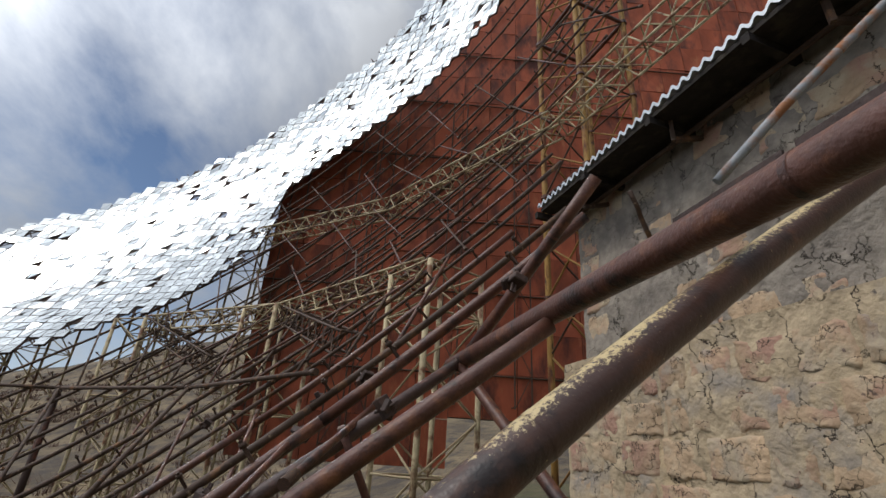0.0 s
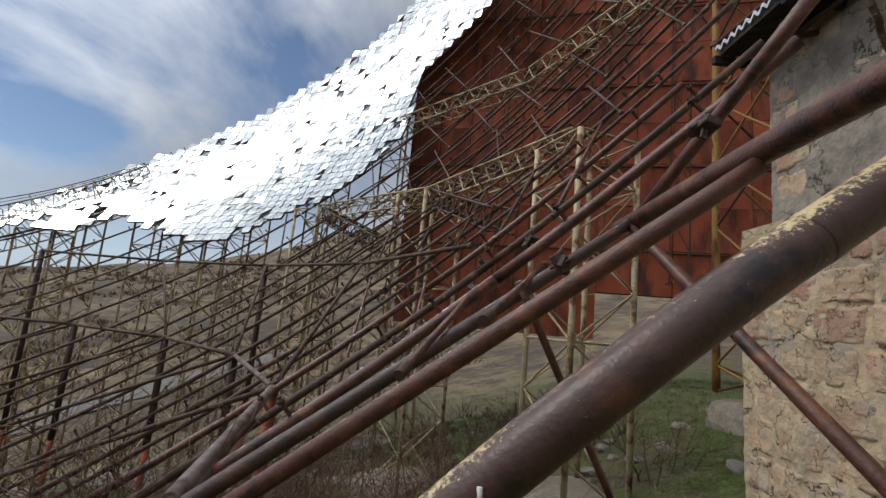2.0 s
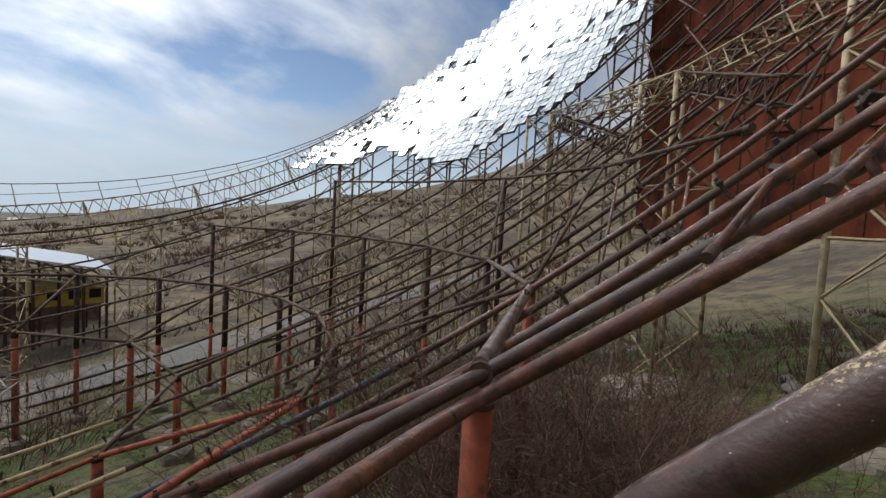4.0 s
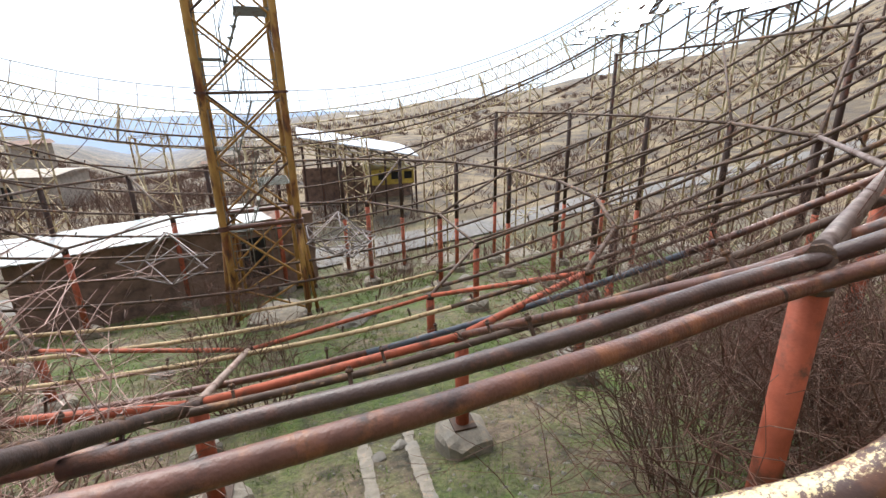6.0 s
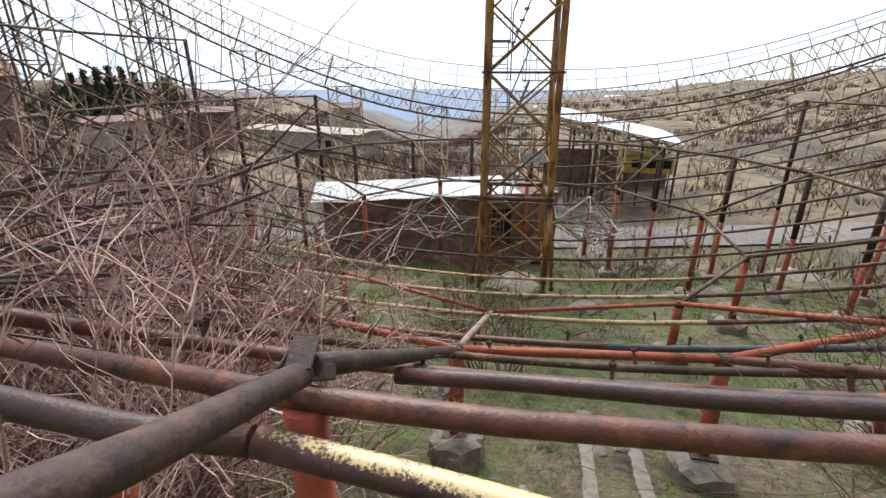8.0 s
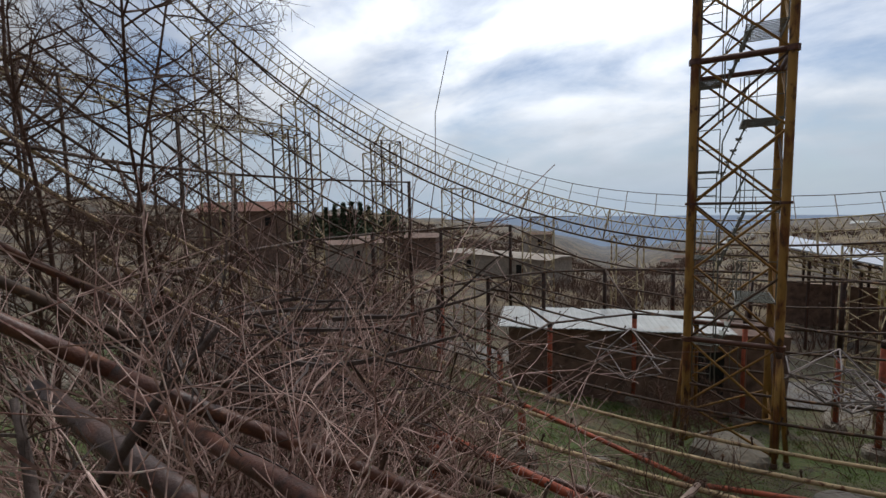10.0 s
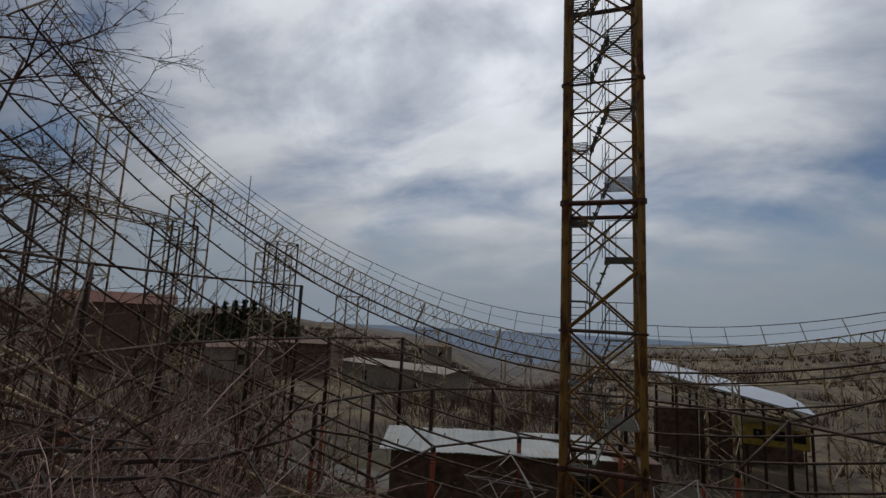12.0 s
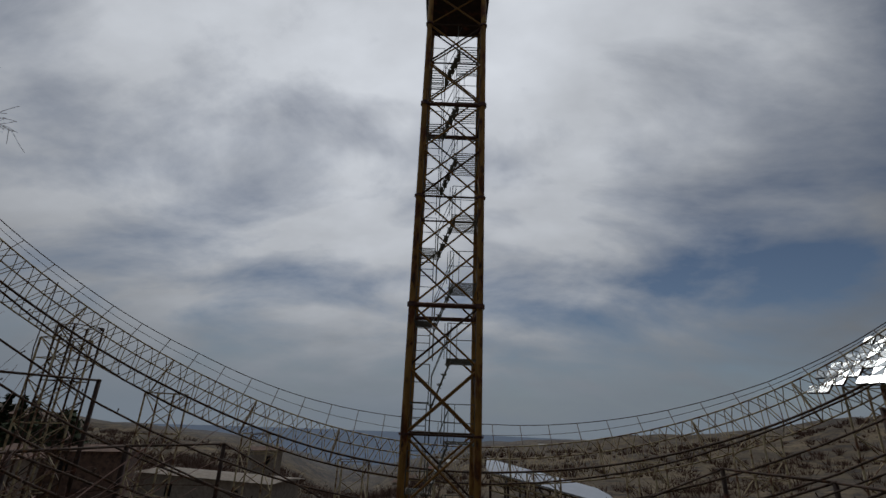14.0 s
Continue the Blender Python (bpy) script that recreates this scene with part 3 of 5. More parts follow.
def build_levels():
    ring = "level ring bars of the bowl"
    mer = "sloping bars between the ring levels"
    skip2 = {0, 1}
    for k in range(20):
        psi = 18.0 * k
        # lowest ring, every second direction
        if k % 2 == 0:
            a, b = level(Z0, psi), level(Z0, psi + 36)
            red = psi in (0, 324)
            link("ring_bar", a, b, 0.04, M_RED if red else M_OLIVE, "steel ring pipe low in the bowl", ring)
            if k not in (0,):
                post(a, 0.085, 0.95)
            link("slope_bar", a, level(Z1, psi), 0.045, M_RED if k in (2,) else (M_PALEPIPE if k == 0 else M_OLIVE), "steel pipe sloping up from the lowest ring", mer)
        a, b = level(Z1, psi), level(Z1, psi + 18)
        mat = M_RED if k in (0, 19, 1) else M_OLIVE
        link("ring_bar", a, b, 0.05, mat, "steel ring pipe between two posts", ring)
        post(a, 0.085, 1.0 if k in (0, 1, 2, 19) else 0.5)
        a2, b2 = level(Z2, psi), level(Z2, psi + 18)
        if k not in (0, 19) and inside(a2) and inside(b2):
            link("ring_bar", a2, b2, 0.055 if k == 1 else 0.042, M_GREY if k in (1, 2) else M_OLIVE, "grey-brown steel ring pipe between two posts", ring)
        if inside(a2):
            if k == 0:
                post(HEAD - Vector((0, 0, 0.1)), 0.075, 1.0, False)
            elif k == 2:
                post(a2, 0.08, 1.0)
            elif k == 1:
                post(ELBOW - Vector((0, 0, 0.16)), 0.085, 1.0)
            else:
                post(a2, 0.08, 0.42)
        if k not in (0, 1) and inside(a2, 8):
            link("slope_bar", level(Z1, psi + (18 if k < 10 else -18)), a2, 0.035, M_OLIVE, "thin steel brace sloping between ring levels", mer)
        a3, b3 = level(Z3, psi), level(Z3, psi + 18)
        if 1 < k < 19 and inside(a3) and inside(b3):
            link("ring_bar", a3, b3, 0.042, M_OLIVE, "dark steel ring pipe high in the bowl", ring)
        if 2 < k < 18 and k % 2 == 0 and inside(a3):
            post(a3, 0.08, 0.3)
        if k not in (0, 1, 19) and inside(level(Z3, psi + (18 if k < 10 else -18)), 12):
            link("slope_bar", a2, level(Z3, psi + (18 if k < 10 else -18)), 0.035, M_OLIVE, "thin steel brace sloping between ring levels", mer)


M_PALEPIPE = material("bleached_pipe", (0.3, 0.22, 0.18), 0.6, 0.0, [((0.16, 0.09, 0.07), 5, 0.5, 0.62)], 8, 0.15, 50)
M_GREY = material("grey_brown_pipe", (0.16, 0.12, 0.105), 0.5, 0.0, [((0.08, 0.045, 0.035), 5, 0.48, 0.62)], 8, 0.15, 50)
build_levels()


# ---------------------------------------------------------------- trusses
def truss(name, path, width, height, mat, label, category="truss", group="", rail=None, r=0.03, outs=None, frames=0):
    """A box truss along a path of points, with lacing; a handrail where rail gives its points."""
    o = Vector(path[0])
    t = empty(name, o, label=label, category=category, group=group)
    ch = {"a": [], "b": [], "c": [], "d": []}
    for i, p in enumerate(path):
        p = Vector(p)
        d = (Vector(path[min(i + 1, len(path) - 1)]) - Vector(path[max(i - 1, 0)])).normalized()
        u = outs(p)
        u = (u - d * u.dot(d)).normalized()
        s = d.cross(u)
        ch["a"].append(p - o + s * width / 2)
        ch["b"].append(p - o - s * width / 2)
        ch["c"].append(p - o + s * width / 2 - u * height)
        ch["d"].append(p - o - s * width / 2 - u * height)
    for k in "abcd":
        pipe("chord", ch[k], r * (1.5 if rail and k == "d" else 1.0), M_OLIVE if rail and k in "d" else mat, t, seg=6)
    for x, y in (("a", "c"), ("b", "d"), ("a", "b"), ("c", "d")):
        bm = bmesh.new()
        for i in range(len(path) - 1):
            m = (ch[y][i] + ch[y][i + 1]) / 2
            tube(bm, [ch[x][i], m], r * 0.6, 4, caps=False)
            tube(bm, [m, ch[x][i + 1]], r * 0.6, 4, caps=False)
        tagged(part("lacing", bm, mat, t), kind="stuff")
    if frames:
        for i in range(frames // 2, len(path), frames):
            for x, y in (("a", "c"), ("b", "d"), ("a", "b"), ("c", "d")):
                bar("end_frame", ch[x][i], ch[y][i], r * 1.1, mat, t)
    if rail:
        top = [Vector(p) - o for p in rail]
        cut = 0
        pipe("handrail", top[cut:], 0.02, M_OLIVE, t, seg=5)
        pipe("midrail", [(p + q) / 2 for p, q in zip(top, ch["b"])], 0.012, M_OLIVE, t, seg=5)
        for i in range(cut, len(path), 2):
            bar("rail_post", ch["b"][i], top[i], 0.02, M_OLIVE, t, 5)
    return t


RIM_AT = [-63.5 + 2.0 * i for i in range(76)]
truss("rim_truss", [bowl(rim(p), p) for p in RIM_AT], 0.9, 1.35, M_PALE,
      "faded yellow lattice truss with handrail round the bowl's rim", rail=[bowl(rail_top(p), p) for p in RIM_AT], outs=lambda p: AXIS, frames=6)


def lattice_tower(x, y, top, w, mat, fine, base=None):
    g = ground_z(x, y) if base is None else base
    h = top - g
    t = empty("lattice_tower", (x, y, g), label="pale yellow lattice steel tower on a concrete pad", category="lattice tower", group="lattice towers round the bowl")
    t.rotation_euler = (0, 0, math.atan2(y - C.y, x - C.x))
    cs = [(-w / 2, -w / 2), (w / 2, -w / 2), (w / 2, w / 2), (-w / 2, w / 2)]
    for cx, cy in cs:
        pipe("leg", [(cx, cy, 0), (cx, cy, h * 0.5), (cx, cy, h)], 0.052 if fine else 0.042, mat, t, seg=8)
    n = max(2, int(h / (w * 0.62)))
    for k in range(4):
        (ax, ay), (bx, by) = cs[k], cs[(k + 1) % 4]
        bm = None if fine else bmesh.new()
        for i in range(n):
            z0, z1 = h * i / n, h * (i + 1) / n
            for p, q in (((ax, ay, z0), (bx, by, z1)) if (i + k) % 2 else ((bx, by, z0), (ax, ay, z1)),):
                if fine:
                    bar("brace", p, q, 0.02, mat, t)
                else:
                    tube(bm, [p, q], 0.022, 4, caps=False)
            if i % 3 == 2 or i == n - 1:
                if fine:
                    bar("strut", (ax, ay, z1), (bx, by, z1), 0.022, mat, t)
                else:
                    tube(bm, [(ax, ay, z1), (bx, by, z1)], 0.022, 4, caps=False)
        if not fine:
            tagged(part("bracing", bm, mat, t), kind="stuff")
    part("pad", rough_block(w * 0.88, w * 0.88, 1.2, 0.22, x * 1.7 % 5, 0.08), M_CONC, t, "rough concrete pad")
    return t


def level_trusses():
    for k in range(2, 7):
        a, b = level(3.35, 18 * k), level(3.35, 18 * k + 18)
        n = 10
        if k < 4:
            truss("ring_truss", [a.lerp(b, i / n) for i in range(n + 1)], 0.55, 0.45, M_PALE if k < 5 else M_OLIVE, "rust-stained pale lattice truss between lattice towers",
                  group="level ring trusses", outs=lambda p: Vector((0, 0, 1)), r=0.028)
            c = level(1.75, 18 * k + 1)
            truss("slope_truss", [b.lerp(c, i / n) for i in range(n + 1)], 0.45, 0.4, M_OLIVE, "dark lattice truss sloping down from the ring truss", group="sloping trusses",
                  outs=lambda p: Vector((0, 0, 1)), r=0.026)
        q = level(3.35, 18 * k + 0.9) + (Vector((0.22, 0.12, 0)) if k == 2 else Vector())
        lattice_tower(q.x, q.y, 3.2 if k < 5 else 2.6, 1.25 if k < 4 else 1.1, M_PALE, k < 5)
    for k in range(1, 4):
        a, b = level(7.35, 18 * k - 4), level(7.35, 18 * k + 14)
        truss("ring_truss", [a.lerp(b, i / 10) for i in range(11)], 0.55, 0.45, M_PALE, "rust-stained pale lattice truss high under the mirrors", group="level ring trusses",
              outs=lambda p: Vector((0, 0, 1)), r=0.028)
    # the far side: trusses and towers on the shrub side
    for k in range(14, 18):
        a, b = level(3.35, 18 * k), level(3.35, 18 * k + 18)
        if k > 14:
            truss("ring_truss", [a.lerp(b, i / 10) for i in range(11)], 0.55, 0.45, M_PALE, "rust-stained pale lattice truss between lattice towers",
                  group="level ring trusses", outs=lambda p: Vector((0, 0, 1)), r=0.028)
        if k > 12:
            q = C + (a - C) * 1.012
            lattice_tower(q.x, q.y, 3.2, 1.15, M_OLIVE, False)

    # net of thin braces between the upper levels, in front of the red wall
    rnd = random.Random(21)
    zs = (Z3, 3.3, 5.2, 7.3, 9.6, 12.2)
    for i, (za, zb) in enumerate(zip(zs, zs[1:])):
        for k in range(0, 10):
            psi = 14 + 6.2 * k
            a = level(za, psi)
            for s in (-9, 7):
                b = level(zb, psi + s + rnd.uniform(-1.5, 1.5))
                if inside(a, 9) and inside(b, 9) and not (a.x > 1.0 and a.y < 6.8) and not (b.x > 1.0 and b.y < 6.8):
                    link("slope_bar", a, b, 0.026, M_OLIVE if rnd.random() < 0.7 else M_BROWN, "thin rusty steel brace of the bowl frame", "thin braces of the bowl frame", 6)


level_trusses()
for k in range(15):
    ph = 74 - 12.5 * k
    p = bowl(rim(ph) - 3.4, ph)
    q = C + (p - C) * 1.03
    lattice_tower(q.x, q.y, p.z - 0.2, 1.25, M_PALE, False)


# ---------------------------------------------------------------- mirrors
def mirror_low(ph):
    """Lower edge of the mirrored band, in degrees from the axis."""
    return float(np.interp(ph, (-140, -123, -110, -100, -96, -94, -88, -80, -73, -66, -62.6, -60, -58.5, -52.5, -50), (58.3, 58.0, 59.5, 59.2, 55.0, 51.8, 50.2, 49.3, 51.8, 52.4, 57.4, 62.0, 65.6, 66.2, 70.0)))


def mirror_high(ph):
    """Upper edge of the mirrored band, in degrees from the axis."""
    return float(np.interp(ph, (-140, -128, -110, -99, -84, -73, -64, -56, -50), (70.4, 70.6, 70.9, 71.3, 72.6, 73.2, 74.0, 73.4, 72.6)))


def build_mirrors():
    t = empty("mirror_band", bowl(60, -85), label="band of small lozenge mirror tiles, some slipped or missing", category="mirror")
    o = Vector(t.location)
    dth, dph = 0.74, 0.84
    bulk_v, bulk_f = [], []
    tray_v, tray_f = [], []
    singles = 0
    for j in range(41):
        for i in range(-1, 106):
            mth, mph = 48.6 + dth * j, -48.5 - 2 * dph * i - (j % 2) * dph
            if mth > mirror_high(mph) or mth < mirror_low(mph) or mph < -139:
                continue
            ragged = (mth < mirror_low(mph) + 1.2 or mph > -58) and mph > -97
            if random.random() < (0.13 if ragged else 0.012):
                continue
            quad = [bowl(a, b, R - 0.16) - o for a, b in ((mth - dth, mph), (mth, mph - dph), (mth + dth, mph), (mth, mph + dph))]
            cen = sum(quad, Vector()) / 4
            nrm = (C - o - cen).normalized()
            b = len(tray_v)
            tray_v += [q - nrm * 0.05 for q in quad] + [q - nrm * 0.07 for q in quad]
            tray_f += [(b, b + 1, b + 2, b + 3), (b + 7, b + 6, b + 5, b + 4)]
            slack = noise.noise(Vector((mth * 0.35, mph * 0.3, 1.0)))
            # each lozenge is two three-cornered panes, some gone
            for m, ids in enumerate(((0, 1, 3), (1, 2, 3))):
                if random.random() < 0.02 + 0.05 * max(0, slack):
                    continue
                k = 0.018 if random.random() < 0.75 - 0.5 * max(0, slack) else 0.07
                tilt = Vector((random.gauss(0, k), random.gauss(0, k), random.gauss(0, k)))
                rot = Matrix.Rotation(tilt.length, 3, tilt.normalized())
                tri = [quad[q] for q in ids]
                mid = sum(tri, Vector()) / 3
                nn = rot @ nrm
                pts = [mid + rot @ ((q - mid) * 0.9) for q in tri]
                vs = [q + nn * 0.004 for q in pts] + [q - nn * 0.004 for q in pts]
                fs = [(0, 1, 2), (5, 4, 3)] + [(q, q + 3, (q + 1) % 3 + 3, (q + 1) % 3) for q in range(3)]
                if (vs[1] - vs[0]).cross(vs[2] - vs[0]).dot(nn) < 0:
                    fs = [f[::-1] for f in fs]
                if singles < 300 and -84 < mph < -58 and mth < 62:
                    me = bpy.data.meshes.new("mirror_tile")
                    me.from_pydata([v - mid for v in vs], [], fs)
                    me.materials.append(M_MIRROR)
                    ob = new("mirror_tile", me)
                    ob.parent = t
                    ob.location = mid
                    singles += 1
                else:
                    b = len(bulk_v)
                    bulk_v += vs
                    bulk_f += [tuple(b + q for q in f) for f in fs]
    bm = bmesh.new()
    th = 49.6
    while th < 76:
        prev = None
        for j in range(0, 60):
            ph = -50 - 1.5 * j
            ok = mirror_low(ph) - 0.3 < th < mirror_high(ph) - 0.5
            here = bowl(th, ph, R - 0.13) - o
            if ok and prev is not None:
                tube(bm, [prev, here], 0.02, 4, caps=False)
            prev = here if ok else None
        th += dth
    for j in range(0, 62):
        ph = -50 - 1.45 * j
        for s in (-1, 1):
            lo, hi = mirror_low(ph), mirror_high(ph)
            tube(bm, [bowl(lo + (hi - lo) * q / 6, ph + s * 0.12 * (hi - lo) * q / 6, R - 0.1) - o for q in range(7)], 0.022, 4, caps=False)
    tagged(part("batten", bm, M_OLIVE, t, "dark battens behind the tiles"), kind="stuff")
    me = bpy.data.meshes.new("tile_tray")
    me.from_pydata(tray_v, [], tray_f)
    me.materials.append(M_DARK)
    ob = new("tile_tray", me)
    ob.parent = t
    tagged(ob, "dark trays behind the tiles", kind="stuff")
    me = bpy.data.meshes.new("mirror_tiles")
    me.from_pydata(bulk_v, [], bulk_f)
    me.materials.append(M_MIRROR)
    ob = new("mirror_tiles", me)
    ob.parent = t
    tagged(ob, "field of small three-cornered mirror panes", kind="stuff")


build_mirrors()


# ---------------------------------------------------------------- towers with stairs
def square_tower(name, x, y, g, top, w, turn, label, section, offset, stairs=True):
    t = empty(name, (x, y, g), label=label, category="tower")
    t.rotation_euler = (0, 0, turn * DEG)
    h = top - g
    cs = [(-w / 2, -w / 2), (w / 2, -w / 2), (w / 2, w / 2), (-w / 2, w / 2)]
    legs = []
    for cx, cy in cs:
        n = int(h / 1.6)
        legs.append(pipe("leg", [(cx, cy, h * i / n) for i in range(n + 1)], 0.09, M_YELLOW, t, seg=12))
    z = offset - g
    while z > section:
        z -= section
    flanges = []
    while z < h:
        flanges.append(z)
        z += section
    for z in flanges:
        big = flanges.index(z) % 2 == 0
        for (cx, cy), leg in zip(cs, legs):
            bm = bmesh.new()
            bmesh.ops.create_cone(bm, cap_ends=True, segments=12, radius1=0.13, radius2=0.13, depth=0.12 if big else 0.06, matrix=Matrix.Translation((cx, cy, z)))
            part("flange", bm, M_BROWN, leg)
        if big:
            for k in range(4):
                bar("girt", (*cs[k], z), (*cs[(k + 1) % 4], z), 0.07, M_BROWN, t)
    lev = [0.0] + [q for z in flanges for q in (z - section / 2, z)] + [h]
    lev = sorted(q for q in set(lev) if 0 <= q <= h)
    for k in range(4):
        (ax, ay), (bx, by) = cs[k], cs[(k + 1) % 4]
        for z0, z1 in zip(lev, lev[1:]):
            if z1 - z0 < 0.5:
                continue
            i = lev.index(z0)
            bar("brace", (ax, ay, z0), (bx, by, z1), 0.03, M_YELLOW if (i + k) % 3 else M_OLIVE, t)
            if k in (1, 3):
                bar("brace", (bx, by, z0), (ax, ay, z1), 0.03, M_YELLOW, t)
            if i % 2 == 1:
                bar("girt", (ax, ay, z1), (bx, by, z1), 0.03, M_OLIVE, t)
    if stairs:
        z = 1.4
        step = 2.07
        while z + step < h - 0.5:
            stair_flight(t, z, step, w)
            z += step
    return t


def stair_flight(t, z, rise, w):
    """A ladder up to a small landing, then a short flight with open treads to the slatted landing above."""
    m = M_STAIR
    mid, end = z + 0.95, z + rise
    for y0, y1, x0, x1, zz in ((-0.45 * w, -0.2 * w, -0.1 * w, 0.4 * w, mid), (0.04 * w, 0.46 * w, -0.42 * w, 0.34 * w, end)):
        bm = bmesh.new()
        n = int((x1 - x0) / 0.11)
        for j in range(n + 1):
            x = x0 + (x1 - x0) * j / n
            box(bm, (x - 0.012, y0, zz), (x + 0.012, y1, zz + 0.018))
        for y in (y0, y1):
            box(bm, (x0, y - 0.012, zz - 0.03), (x1, y + 0.012, zz + 0.035))
        tagged(part("grating", bm, m, t, "slatted steel landing"), kind="stuff")
        for y in (y0, y1):
            bar("rail_post", (x1, y, zz), (x1, y, zz + 0.95), 0.013, m, t, 5)
        for k in (0.5, 0.95):
            bar("handrail", (x1, y0, zz + k), (x1, y1, zz + k), 0.011, m, t, 5)
    ya, yb, za = -0.17 * w, 0.1 * w, z + 0.8
    for x in (0.02 * w, 0.34 * w):
        bar("stringer", (x, ya, za), (x, yb, end), 0.018, m, t, 6)
        bar("handrail", (x, ya, za + 0.85), (x, yb, end + 0.85), 0.011, m, t, 5)
        bar("rail_post", (x, ya, z), (x, ya, za + 0.85), 0.013, m, t, 5)
    for j in range(5):
        f = (j + 0.5) / 5
        y, q = ya + (yb - ya) * f, za + (end - za) * f
        bm = bmesh.new()
        box(bm, (0.02 * w, y - 0.07, q), (0.3 * w, y + 0.05, q + 0.012))
        part("tread", bm, m, t)
        bar("tread_bracket", (0.34 * w, y - 0.1, q), (0.34 * w, y + 0.02, q - 0.12), 0.01, m, t, 5)
    for y in (-0.44 * w, -0.22 * w):
        bar("ladder_stile", (0.3 * w, y, z), (0.3 * w, y, mid), 0.013, m, t, 5)
    for j in range(1, 5):
        bar("rung", (0.3 * w, -0.44 * w, z + 0.2 * j), (0.3 * w, -0.22 * w, z + 0.2 * j), 0.011, m, t, 5)
    for y in (0.0, 0.09 * w, 0.18 * w):
        bar("guard_rod", (0.3 * w, y, z), (0.3 * w, y, z + 0.95), 0.009, m, t, 5)


M_STAIR = material("grey_green_stair_steel", (0.17, 0.175, 0.15), 0.5, 0.3, [((0.16, 0.08, 0.04), 5, 0.54, 0.66)], 6, 0.1, 50)


def focal_cabin(t, w, z):
    bm = bmesh.new()
    box(bm, (-w * 0.62, -w * 0.62, z), (w * 0.62, w * 0.62, z + 0.25), None, 0.03)
    part("cabin_floor", bm, M_DARK, t, "dark steel cabin floor on top")
    bm = bmesh.new()
    box(bm, (-w * 0.56, -w * 0.56, z + 0.25), (w * 0.56, w * 0.56, z + 2.4), None, 0.04)
    part("cabin", bm, M_OLIVE, t, "dark steel cabin on top")


ft = square_tower("focal_tower", C.x - 0.1, C.y - 0.08, -6.0, 14.1, 1.81, 6, "tall rusty yellow lattice tower with open stairs inside", 3.22, -0.25)
focal_cabin(ft, 1.81, 20.1)
square_tower("stair_tower", 4.5, 11.9, -1.2, 19.0, 2.0, 20, "rusty yellow lattice tower standing before the red sheet wall", 3.22, 1.0, False)
bm = rough_block(1.5, 1.5, 1.6, -0.9, 2.0, 0.14)
o = part("tower_pad", bm, M_CONC)
o.location = (4.5, 11.9, -0.4)
tagged(o, "broad concrete pad under the yellow tower", "concrete pad")
for cx, cy in ((-1, -1), (1, -1), (1, 1), (-1, 1)):
    for j in range(2):
        s = 0.87
        link("tower_stay", (C.x - 0.1 + cx * (s + 0.05), C.y + cy * (s + 0.05), -3.6), (C.x - 0.1 + cx * (s + (0.28 if j else 0.05)), C.y + cy * (s + (0.05 if j else 0.28)), -6.05), 0.05, M_YELLOW,
             "short yellow stay at the foot of the tower", "stays at the tower foot")
o = part("tower_footing", rough_block(0.85, 0.85, 1.3, -6.25, 1.1, 0.12), M_CONC)
o.location = (C.x - 0.1, C.y, 0)
tagged(o, "low broken concrete base under the tower", "concrete base")


def block_pier(x, y, turn, rows, seed):
    """Stacked weathered tuff blocks under the yellow tower's foot."""
    t = empty("block_pier", (x, y, ground_z(x, y) - 0.1), label="short pier of weathered tuff blocks", category="pier")
    t.rotation_euler = (0, 0, turn)
    for k in range(rows):
        part("block", rough_block(0.5 - 0.04 * k, 0.4 - 0.03 * k, 0.52, 0.5 * (k + 1), 0.0, 0.05), M_TUFF, t)
    return t


block_pier(4.0, 11.0, 0.4, 4, 3)


def wire_cage(x, y, z, s, seed):
    """A fallen frame of thin grey rods: an octahedron with cross rods."""
    rnd = random.Random(seed)
    t = empty("rod_frame", (x, y, z), label="loose grey lattice frame of thin welded rods", category="rod frame", group="rod frames beside the tower")
    t.rotation_euler = (rnd.uniform(-0.3, 0.3), rnd.uniform(-0.3, 0.3), rnd.uniform(0, 3))
    v = [Vector(p) * s for p in ((1, 0, 0), (0, 1, 0), (-1, 0, 0), (0, -1, 0), (0, 0, 0.55), (0, 0, -0.55), (0.5, 0.5, 0.3), (-0.5, -0.5, 0.3), (0.5, -0.5, -0.3), (-0.5, 0.5, -0.3))]
    for a, b in ((0, 1), (1, 2), (2, 3), (3, 0), (0, 4), (1, 4), (2, 4), (3, 4), (0, 5), (1, 5), (2, 5), (3, 5), (6, 8), (7, 9), (6, 9), (7, 8), (4, 6), (4, 7), (5, 8), (5, 9)):
        bar("rod", v[a], v[b], 0.017, M_GALVROD, t, 5)


M_GALVROD = material("dull_galvanised_rod", (0.24, 0.21, 0.2), 0.55, 0.4, [((0.2, 0.13, 0.1), 4, 0.5, 0.65)], 6, 0.0)
wire_cage(C.x + 0.2, C.y - 2.4, -4.3, 1.25, 1)
wire_cage(C.x + 0.1, C.y + 1.9, -4.1, 1.15, 5)
wire_cage(C.x - 0.3, C.y + 2.3, -4.5, 0.9, 9)


